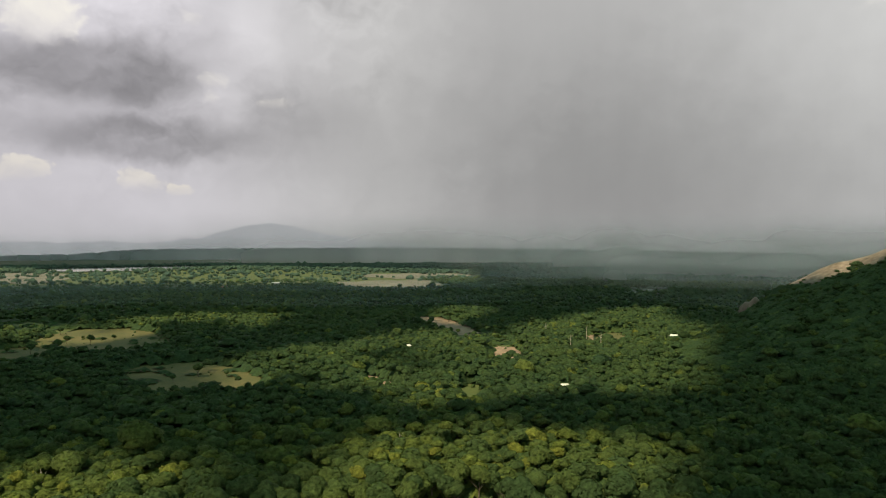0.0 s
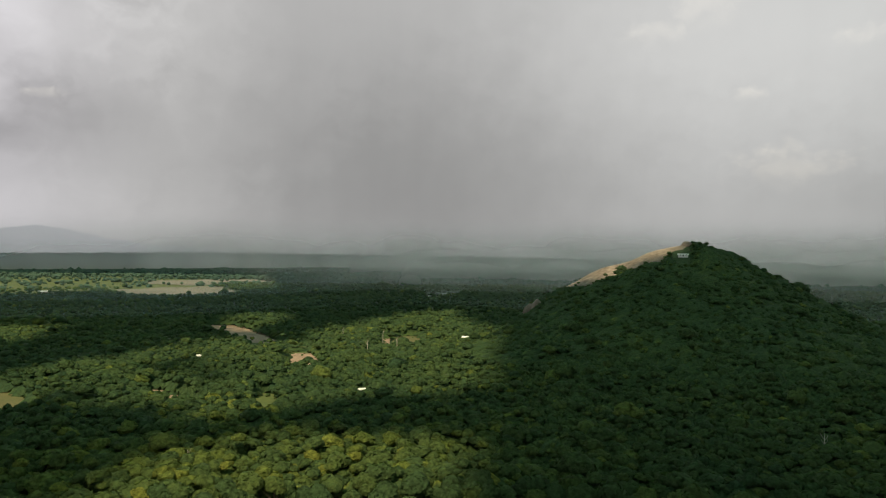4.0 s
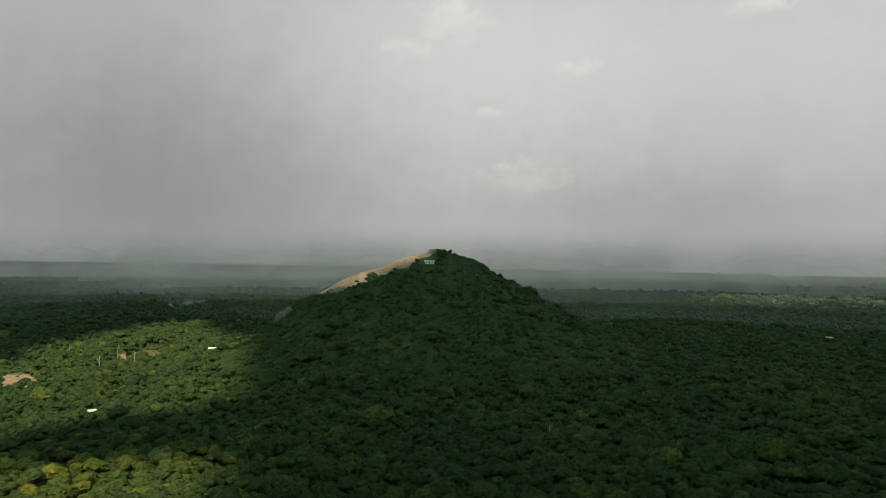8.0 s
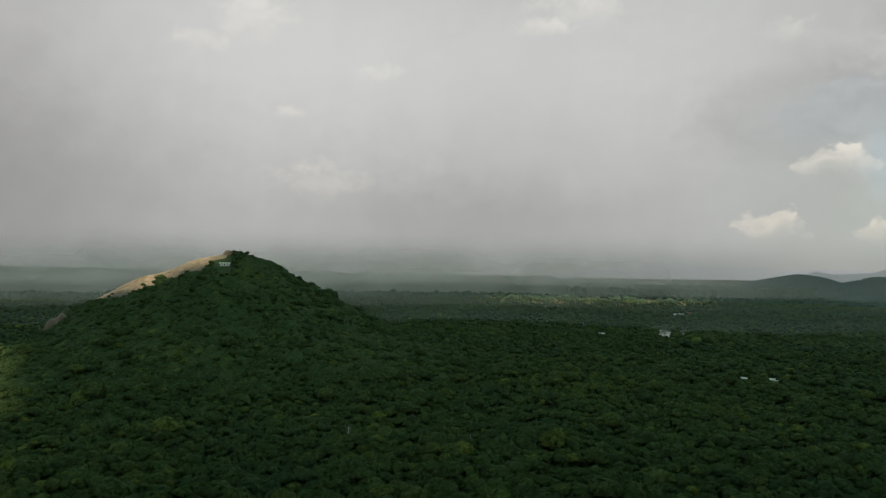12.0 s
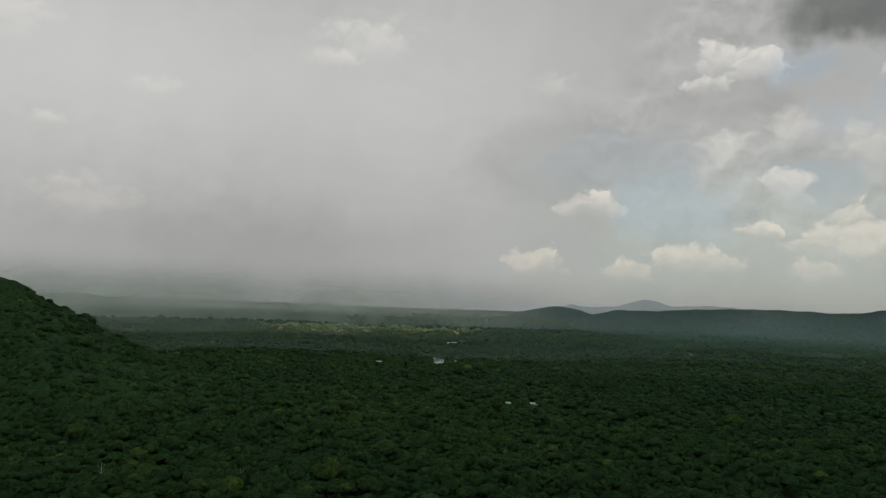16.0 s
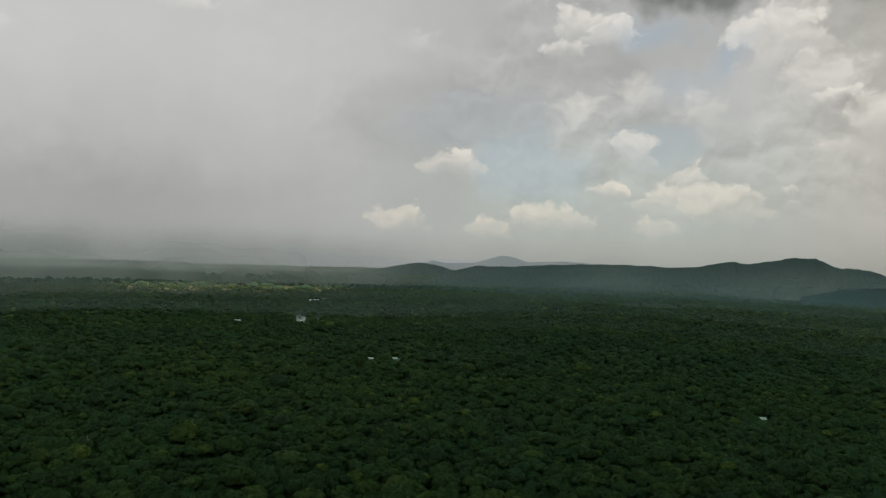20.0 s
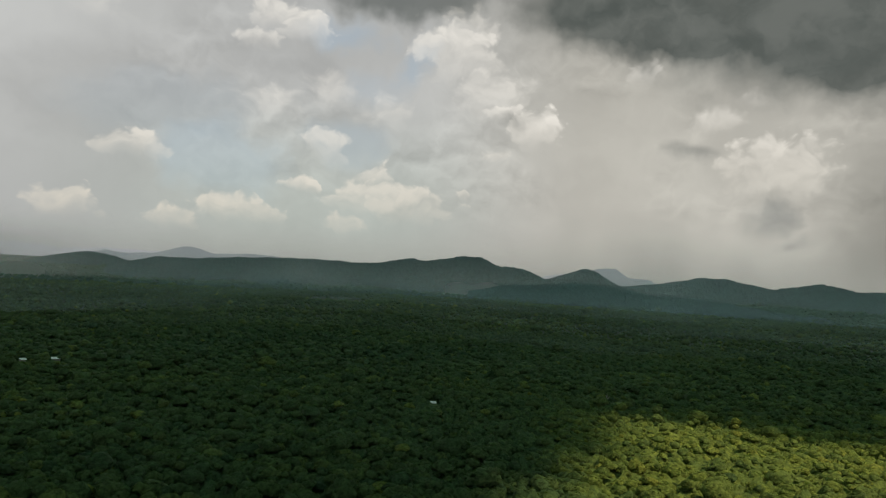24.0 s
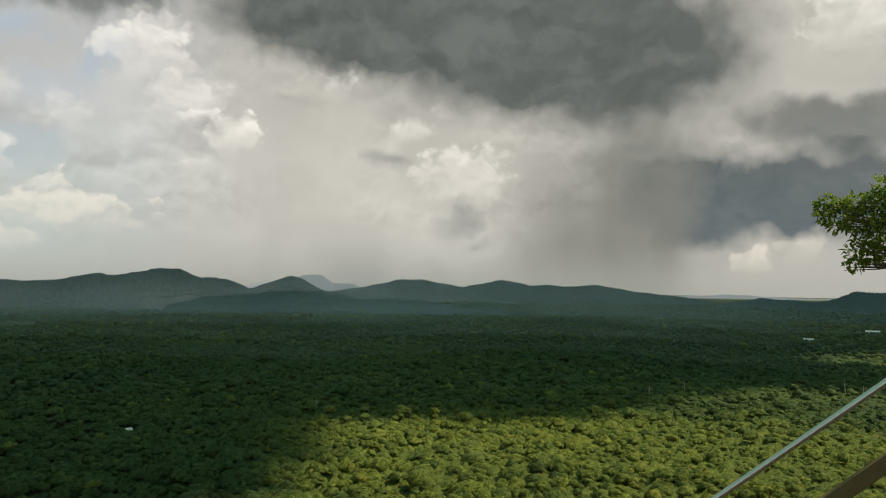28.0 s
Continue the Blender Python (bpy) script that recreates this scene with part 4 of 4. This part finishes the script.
near = [full_crown(11, 5, 210, 12, 0.125, 100 + i) for i in range(10)]
mid = [full_crown(8, 3, 30, 8, 0.16, 200 + i) for i in range(10)]
slope = [full_crown(8, 3, 26, 7, 0.17, 230 + i) for i in range(8)]
far = [full_crown(6, 3, 0, 5, 0.2, 250 + i) for i in range(10)]
small = [full_crown(5, 2, 0, 4, 0.2, 300 + i) for i in range(8)]
tiny = [dome_crown(4, 1, 400 + i) for i in range(5)]
EAST, WEST = -138.0, 58.0
R_THING = 262.0      # nearer than this each tree is a thing of its own
R_NEAR, R_MID, R_FAR = 335.0, 560.0, 950.0

thing_x, thing_y = scatter(240, R_THING, 8.2, WEST, EAST)
x, y = scatter(R_THING, R_NEAR, 5.0, WEST, EAST)
forest("forest_near", x, y, near, 3.2, 10.5, "dense green forest canopy of rounded crowns", M_LEAF)
x, y = scatter(R_NEAR, R_MID, 5.3, WEST, EAST)
forest("forest_middle", x, y, mid, 3.2, 10.2, "dense green forest canopy over plain and hill foot", M_LEAF)
x, y = scatter(R_MID, R_FAR, 5.3, WEST, EAST)
forest("forest_far", x, y, far, 3.4, 9.8, "dense green forest canopy over plain and hill", M_LEAF)
x, y = scatter(380, 800, 4.9, 6.0, -36.0, on_hill=True)
forest("hill_forest", x, y, slope, 3.4, 8.2, "dark green forest covering the steep hill", M_LEAF)
x, y = scatter(R_FAR, 1700, 9.0, WEST, EAST)
forest("forest_distant", x, y, small, 4.9, 10.5, "dark forest canopy on the distant plain", M_LEAF)
x, y = scatter(1700, 3000, 17.0, WEST, EAST)
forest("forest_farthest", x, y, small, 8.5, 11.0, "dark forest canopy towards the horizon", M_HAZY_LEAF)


def lower_canopy(r0, r1, step, lift):
    """The closed layer of younger trees between the tall crowns, with its own lumps."""
    k = np.arange(-r1, r1 + step, step)
    X, Y = np.meshgrid(k, k)
    X = X + rng.uniform(-0.42, 0.42, X.shape) * step
    Y = Y + rng.uniform(-0.42, 0.42, Y.shape) * step
    r, az = np.hypot(X, Y), np.degrees(np.arctan2(-X, Y))
    u, v = hill_uv(X, Y)
    keep = (r > r0) & (r < r1) & (az < WEST + 1) & (az > EAST - 1) & ~in_clearing(X, Y, 1.5) & (slab_mask(u, v) < -0.08) & ~((u > -26) & (u < -6) & (v > -44) & (v < 40)) & ~((v > 40) & (np.abs(u) < 120))
    for az_h, far_h, wide_h, *_ in HOMES:
        keep &= ~((np.abs((az - az_h) * radians(1) * far_h) < wide_h * 0.5 + 2.5) & (r > far_h - 6 - 0.02 * far_h) & (r < far_h + 6))
    # leafy edges slope down to the ground round every opening
    full, skirt = keep.astype(float), keep
    for _ in range(2):
        f1 = np.pad(full, 1, mode="edge")
        full = (f1[2:, 1:-1] + f1[:-2, 1:-1] + f1[1:-1, 2:] + f1[1:-1, :-2] + 2 * full) / 6
    skirt = full > 0.02
    rise = np.sqrt(np.clip(full, 0, 1))
    on_hill = np.clip(hill_height(X, Y) / 60, 0, 1)
    Z = land(X, Y) + rise * ((lift + rng.normal(0, 1.1, X.shape)) * (1 - 0.35 * on_hill) + 0.7 * fbm(X, Y, 0.12, 2.0)) - (1 - rise) * 0.8
    whole = skirt[:-1, :-1] & skirt[1:, :-1] & skirt[:-1, 1:] & skirt[1:, 1:]
    n = len(k)
    i = (np.arange(n - 1)[:, None] * n + np.arange(n - 1)[None])[whole]
    faces = np.concatenate([np.stack([i, i + 1, i + n + 1], 1), np.stack([i, i + n + 1, i + n], 1)])
    used, back = np.unique(faces, return_inverse=True)
    verts = np.stack([X.ravel(), Y.ravel(), Z.ravel()], 1)[used]
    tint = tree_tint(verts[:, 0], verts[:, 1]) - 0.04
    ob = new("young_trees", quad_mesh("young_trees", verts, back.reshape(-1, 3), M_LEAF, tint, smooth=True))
    tagged(ob, "lower green canopy of young trees between tall crowns", "forest", kind="stuff")


lower_canopy(258, 480, 2.0, 7.5)
lower_canopy(478, 960, 3.6, 7.2)

# shrubs in the open fields
xs, ys = [], []
for nm, c, hw, hd, a, mat, _, _ in CLEARINGS:
    if mat in (M_FIELD, M_MEADOW) and hw < 200:
        m = int(min(hw * hd * 0.004, 40)) + 2
        u, w = rng.uniform(-1, 1, m) * hw * 0.95, rng.uniform(-1, 1, m) * hd * 0.95
        xs.append(c.x + u * math.cos(a) - w * math.sin(a))
        ys.append(c.y + u * math.sin(a) + w * math.cos(a))
x, y = np.concatenate(xs), np.concatenate(ys)
forest("shrubs", x, y, far, 1.5, 2.4, "low green bushes scattered over dry grass", M_LEAF)

# trees on the ridges
for sheet, name in zip(RIDGES, ("near", "middle", "side", "low", "domed", "outlying")):
    rows_n, cols = sheet.shape[:2]
    m = cols * 17
    i, j = rng.integers(2, 15, m), rng.integers(0, cols - 1, m)
    f, h = rng.random((m, 1)), rng.random((m, 1))
    p = (sheet[i, j] * (1 - f) + sheet[i, j + 1] * f) * (1 - h) + (sheet[i + 1, j] * (1 - f) + sheet[i + 1, j + 1] * f) * h
    pick = rng.integers(0, len(tiny), m)
    vv, ff, off = [], [], 0
    for k, (tv, tf, _) in enumerate(tiny):
        q = p[pick == k]
        size = rng.uniform(5, 11, (len(q), 1, 1))
        vv.append((tv[None] * size * np.array((1, 1, 0.85)) + q[:, None] + np.array((0, 0, 1.0))).reshape(-1, 3))
        ff.append((tf[None] + (off + np.arange(len(q)) * len(tv))[:, None, None]).reshape(-1, 3))
        off += len(q) * len(tv)
    vv = np.concatenate(vv)
    ob = new("ridge_forest", quad_mesh("ridge_forest", vv, np.concatenate(ff), M_HAZED_RIDGE, rng.normal(0.45, 0.09, len(vv) // 5).repeat(5).clip(0, 1)))
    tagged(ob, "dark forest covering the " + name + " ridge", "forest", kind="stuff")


# ================= single trees =================
def tree_prototype(k, count=480):
    """One tree: trunk with limbs, and a crown of leaf clumps."""
    r = random.Random(k)
    tree = new("tree")
    tall, rad = r.uniform(10.5, 12.5), r.uniform(4.0, 5.6)
    bm = bmesh.new()
    tube(bm, [(0, 0, -1.0), (0.1, 0, 1.2), (0.2, 0.15, tall * 0.35), (0.1, 0.3, tall * 0.55), (0, 0.2, tall * 0.8)], [0.42, 0.3, 0.24, 0.18, 0.06], 7)
    for q in range(6):
        a, h = q * 1.05 + r.uniform(-0.3, 0.3), tall * r.uniform(0.32, 0.55)
        c, s_ = math.cos(a), math.sin(a)
        tube(bm, [(0.12, 0.15, h), (c * rad * 0.35, s_ * rad * 0.35, h + 1.6), (c * rad * 0.72, s_ * rad * 0.72, h + 3.4)], [0.14, 0.1, 0.03], 5)
    part("trunk", bm, M_BARK, tree)
    v, faces, nr = full_crown(14, 6, count, 11, 0.115, 900 + k)
    v = v * np.array((rad, rad, rad * 0.95)) + np.array((0, 0, tall - rad * 0.8))
    ob = new("crown", quad_mesh("crown", v, faces, M_TREE_LEAF, np.full(len(v), 0.42), normals=nr))
    ob.parent = tree
    return tree


LABELS = ("broad round-crowned green tree in the forest", "tall green forest tree with a lumpy crown", "spreading olive-green tree of the lower slope",
          "dense dark green tree among its neighbours", "wide bright green tree of the lower slope", "rounded yellow-green forest tree")
PROTO = []
for k in range(6):
    t = tree_prototype(k)
    tagged(t, LABELS[k], "tree", "trees below the summit")
    PROTO.append(t)
used = set()
for n_, (tx, ty) in enumerate(zip(thing_x, thing_y)):
    k = int(rng.integers(0, 6))
    m = pose(tx, ty, float(land(tx, ty)), 0, 0, rng.uniform(0, 360)) @ Matrix.Scale(rng.uniform(0.75, 1.2), 4)
    if k not in used:
        used.add(k)
        PROTO[k].matrix_basis = m
    else:
        c = copy_thing(PROTO[k], m)
        c.matrix_basis = m

# trees alone in the fields
for az, dist, size in ((41.64, 515, 0.85), (48.9, 722, 0.8), (50.4, 735, 0.7), (52.6, 682, 0.75), (50.8, 812, 0.7), (47.4, 742, 0.5), (54.0, 690, 0.6),
                       (43.4, 500, 0.5), (39.6, 508, 0.45), (22.2, 905, 0.8), (22.6, 846, 0.6), (23.6, 910, 0.6)):
    p = heading(az, dist)
    c = copy_thing(PROTO[3], Matrix())
    c.matrix_basis = pose(p.x, p.y, float(land(p.x, p.y)) + 0.7, 0, 0, dist) @ Matrix.Scale(size, 4)
    tagged(c, "single round tree standing in an open field", "tree", "field trees")


# pale dead trunks above the canopy
def dead_tree(az, dist, tall, k):
    r = random.Random(k)
    p = heading(az, dist)
    tree = new("dead_tree")
    tree.location = (p.x, p.y, float(land(p.x, p.y)))
    bm = bmesh.new()
    tube(bm, [(0, 0, -1), (0.2, 0, tall * 0.4), (0.1, 0.2, tall * 0.75), (0.3, 0.2, tall)], [0.4, 0.3, 0.22, 0.08], 6)
    part("trunk", bm, M_PALE_BARK, tree)
    for q in range(4):
        bm = bmesh.new()
        a, h = q * 1.7 + r.random(), tall * r.uniform(0.62, 0.85)
        tube(bm, [(0.12, 0.15, h), (math.cos(a) * 1.2, math.sin(a) * 1.2, h + 1.3), (math.cos(a) * 1.8, math.sin(a) * 1.8, h + 2.6)], [0.12, 0.08, 0.03], 5)
        part("branch", bm, M_PALE_BARK, tree)
    tagged(tree, "bare pale dead tree standing above the canopy", "dead tree", "dead trees")


for k, (az, dist, tall) in enumerate(((10.8, 620, 17), (13.1, 600, 17), (11.9, 655, 18), (15.0, 690, 17), (47.5, 272, 13.5), (52.0, 285, 13), (26.5, 300, 13),
                                      (-118.5, 560, 16), (-121.0, 590, 17), (-131.5, 640, 18), (-132.6, 610, 17), (-93.0, 470, 16), (-30.0, 330, 14), (-20.5, 350, 14))):
    dead_tree(az, dist, tall, k)


# ================= buildings =================
def house(name, az, dist, wide, deep, tall, roof_mat, label, turn=0.0, lift=0.0, wall_mat=None):
    p = heading(az, dist)
    h = new(name)
    h.location, h.rotation_euler = (p.x, p.y, float(land(p.x, p.y)) + lift), (0, 0, radians(az + turn))
    bm = bmesh.new()
    box(bm, (-wide / 2, -deep / 2, -1.0), (wide / 2, deep / 2, tall))
    part("wall", bm, wall_mat or M_WALL, h)
    bm = bmesh.new()
    e, ridge_z, th = 0.6, tall + deep * 0.22, 0.14
    ys = ((-deep / 2 - e, tall - 0.25), (0.0, ridge_z), (deep / 2 + e, tall - 0.25))
    for (y0, z0), (y1, z1) in zip(ys, ys[1:]):
        vs = [bm.verts.new((x_, y_, z_ + d_)) for d_ in (0.0, th) for x_, y_, z_ in
              ((-wide / 2 - e, y0, z0), (wide / 2 + e, y0, z0), (wide / 2 + e, y1, z1), (-wide / 2 - e, y1, z1))]
        for q in ((3, 2, 1, 0), (4, 5, 6, 7), (0, 1, 5, 4), (1, 2, 6, 5), (2, 3, 7, 6), (3, 0, 4, 7)):
            bm.faces.new([vs[i] for i in q])
    part("roof", bm, roof_mat, h)
    for x_, w_, z0, z1, nm in ((-wide * 0.3, 1.1, 0.9, 2.0, "window"), (0.0, 1.0, 0.0, 2.05, "door"), (wide * 0.3, 1.1, 0.9, 2.0, "window")):
        bm = bmesh.new()
        box(bm, (x_ - w_ / 2, -deep / 2 - 0.05, z0), (x_ + w_ / 2, -deep / 2 + 0.06, min(z1, tall - 0.2)))
        part(nm, bm, M_DARK, h)
    return tagged(h, label, "house", "houses in the forest")


PALE = "small house with a pale sheet roof among trees"
RED = "small house with a clay tile roof among trees"
for az, dist, w_, d_, colour, turn in HOMES:
    house("house", az, dist, w_, d_, 5.6, M_ROOF_PALE if colour == "pale" else M_ROOF_RED, PALE if colour == "pale" else RED, turn=turn)
house("shrine", HILL_AZ + 1.30, 678, 8.5, 3.0, 1.7, M_ROOF_PALE, "low white building below the hill's summit", lift=0.3, wall_mat=M_WHITE)


def boulder(p, size, label, k):
    bm = bmesh.new()
    bmesh.ops.create_icosphere(bm, subdivisions=4, radius=1.0)
    for v_ in bm.verts:
        d = v_.co.normalized()
        v_.co = Vector((d.x * size[0], d.y * size[1], d.z * size[2])) * (1 + 0.16 * noise.noise(d * 1.3 + Vector((k, 0, 0))) + 0.05 * noise.noise(d * 4 + Vector((0, k, 0))))
    ob = part("boulder", bm, M_ROCK, smooth=True)
    ob.location = p
    tagged(ob, label, "rock", "boulders on the hill")


for k, (u_, v_, size) in enumerate(((-152, -20, (9, 8, 13)), (-143, -36, (6, 6, 10)), (-13, 2, (5, 4, 4)))):
    p = HILL + H_RIGHT * u_ + H_AWAY * v_
    boulder((p.x, p.y, float(land(p.x, p.y)) + size[2] * 0.35), size, "rounded grey granite boulder on the hillside", k)

for u_, v_, size in ((-2, -2, 0.5), (4, 0, 0.55), (33, -4, 0.6)):
    p = HILL + H_RIGHT * u_ + H_AWAY * v_
    c = copy_thing(PROTO[3], Matrix())
    c.matrix_basis = pose(p.x, p.y, float(land(p.x, p.y)) + (0.4 if u_ < 10 else -1.0), 0, 0, u_ * 50) @ Matrix.Scale(size, 4)
    tagged(c, "dark dense tree on the hill's summit", "tree", "summit trees")

# ================= the summit: railing and tree =================
EYE_END = Vector((0.342, -0.076, EYE))


def seen_from(az, el, dist):
    return EYE_END + heading(az, dist * math.cos(radians(el)), dist * math.sin(radians(el)))


a_, b_ = seen_from(-123.08, -15.45, 4.2), seen_from(-133.87, -6.6, 4.2)
way = (b_ - a_).normalized()
railing = new("stair_railing")
railing.location = a_
lo_end, hi_end = -0.75, (b_ - a_).length + 1.5
bm = bmesh.new()
tube(bm, [way * s_ for s_ in np.linspace(lo_end, hi_end, 6)], [0.0168] * 6, 24)
part("handrail", bm, M_STEEL, railing, "round polished steel handrail", smooth=True)
c_, d_ = seen_from(-130.55, -14.65, 4.15), seen_from(-133.82, -11.8, 4.15)
low_way = (d_ - c_).normalized()
side = low_way.cross(Vector((0, 0, 1))).normalized()
up = side.cross(low_way)
bm = bmesh.new()
m = Matrix((side, low_way, up)).transposed().to_4x4()
box(bm, (-0.028, -0.95, -0.034), (0.028, 1.5, 0.034), m)
bmesh.ops.bevel(bm, geom=bm.edges[:], offset=0.006, segments=2, affect="EDGES")
ob = part("stringer", bm, M_BROWN, railing, "brown painted steel beam")
ob.location = c_ - a_
for s_ in (-0.45, (b_ - a_).length + 0.16, (b_ - a_).length + 1.3):
    p = a_ + way * s_
    g_ = float(own_hill(p.x, p.y))
    bm = bmesh.new()
    tube(bm, [(p.x - a_.x, p.y - a_.y, g_ - 0.3 - a_.z), (p.x - a_.x, p.y - a_.y, p.z - a_.z - 0.012)], [0.021, 0.021], 14)
    part("post", bm, M_BROWN, railing, smooth=True)
    bm = bmesh.new()
    tube(bm, [p - a_ - way * 0.03, p - a_ + way * 0.03], [0.0215, 0.0215], 18)
    part("collar", bm, M_STEEL, railing, smooth=True)
tagged(railing, "sloping steel stair handrail on brown posts", "railing")


def leaf_faces(centres, radii, counts, length, seed):
    r = np.random.default_rng(seed)
    vs, fs = [], []
    for c, rad, n_ in zip(centres, radii, counts):
        for _ in range(n_):
            d = r.normal(size=3)
            d /= np.linalg.norm(d)
            p = np.array(c) + d * np.array(rad) * r.uniform(0.45, 1.0) ** 0.6
            t = d * 0.6 + r.normal(size=3) * 0.6 + np.array((0, 0, -0.15))
            t /= np.linalg.norm(t)
            s_ = np.cross(t, (0, 0, 1.0) + r.normal(size=3) * 0.5)
            s_ /= np.linalg.norm(s_)
            n3 = np.cross(s_, t)
            L, W = length * r.uniform(0.7, 1.25), length * r.uniform(0.16, 0.24)
            k = len(vs)
            vs += [p, p + t * L * 0.35 + s_ * W + n3 * W * 0.4, p + t * L * 0.7 + s_ * W * 0.8 + n3 * W * 0.3, p + t * L,
                   p + t * L * 0.7 - s_ * W * 0.8 + n3 * W * 0.3, p + t * L * 0.35 - s_ * W + n3 * W * 0.4, p + t * L * 0.55 - n3 * W * 0.1]
            fs += [(k, k + 1, k + 6), (k + 1, k + 2, k + 6), (k + 2, k + 3, k + 6), (k + 3, k + 4, k + 6), (k + 4, k + 5, k + 6), (k + 5, k, k + 6)]
    return np.array(vs), np.array(fs)


DT = 6.2
foot = heading(-143.5, 6.6)
foot.z = float(own_hill(foot.x, foot.y)) - 0.3
rock_tree = new("rock_tree")
rock_tree.location = foot
fork = seen_from(-143, -4.0, DT)
knots = [seen_from(-138.5, 0.2, DT), seen_from(-138.0, 4.0, DT), seen_from(-141, 9, DT), seen_from(-146, 6, DT)]
bm = bmesh.new()
tube(bm, [Vector(), (fork - foot) * 0.35 + Vector((0.15, 0.1, 0)), (fork - foot) * 0.7, fork - foot], [0.13, 0.105, 0.085, 0.06], 10)
part("trunk", bm, M_BARK, rock_tree, smooth=True)
CLUMPS = [(-130.5, 5.3, .10, .09, .09, 90), (-131.3, 4.6, .14, .13, .12, 150), (-132.4, 5.5, .12, .12, .07, 90), (-132.6, 4.2, .15, .13, .10, 130), (-133.6, 5.0, .15, .14, .14, 150),
          (-134.6, 6.2, .16, .14, .16, 150), (-135.5, 4.8, .2, .2, .2, 200), (-133.0, 2.9, .11, .12, .10, 90), (-132.6, 2.0, .12, .12, .08, 95), (-133.6, 2.4, .14, .12, .12, 110),
          (-132.2, 1.3, .08, .08, .05, 34), (-134.2, 3.4, .15, .15, .14, 120), (-136.5, 7.5, .25, .25, .2, 240), (-139, 8.5, .4, .4, .3, 380), (-137.5, 5.5, .3, .3, .25, 260), (-142, 10, .5, .5, .3, 420), (-146, 7, .5, .5, .4, 380)]
cs = [seen_from(az, el, DT) - foot for az, el, *_ in CLUMPS]
for i_, c in enumerate(cs):
    az = CLUMPS[i_][0]
    k = knots[0] if CLUMPS[i_][1] < 3.2 and az > -137 else knots[1] if az > -138.2 else knots[2] if az > -143 else knots[3]
    k = k - foot
    bm = bmesh.new()
    mid_ = (k + c) * 0.5 + Vector((0.0, 0.0, 0.05 * (-1) ** i_))
    tube(bm, [fork - foot, k, mid_, c], [0.03, 0.02, 0.010, 0.004], 6)
    for q in range(5):
        e_ = c + Vector((random.uniform(-1, 1) * CLUMPS[i_][2], random.uniform(-1, 1) * CLUMPS[i_][3], random.uniform(-1, 0.6) * CLUMPS[i_][4]))
        tube(bm, [mid_ + (c - mid_) * (q / 6), (mid_ + e_) / 2 + Vector((0, 0, -0.01)), e_], [0.006, 0.005, 0.002], 5)
    part("branch", bm, M_BARK, rock_tree)
v, f = leaf_faces([tuple(c) for c in cs], [c[2:5] for c in CLUMPS], [int(c[5] * 1.8) for c in CLUMPS], 0.046, 5)
M_SPRAY = leaf_material("glossy_leaves", (0.14, 0.22, 0.035), (0.24, 0.33, 0.05), (0.46, 0.50, 0.09), 0.5)
ob = new("foliage", quad_mesh("foliage", v, f, M_SPRAY, np.random.default_rng(3).uniform(0.2, 0.75, len(v) // 7).repeat(7)))
ob.parent = rock_tree
ob["label"] = "small glossy green leaves in loose sprays"
tagged(rock_tree, "small-leaved green tree leaning out beside the railing", "tree")
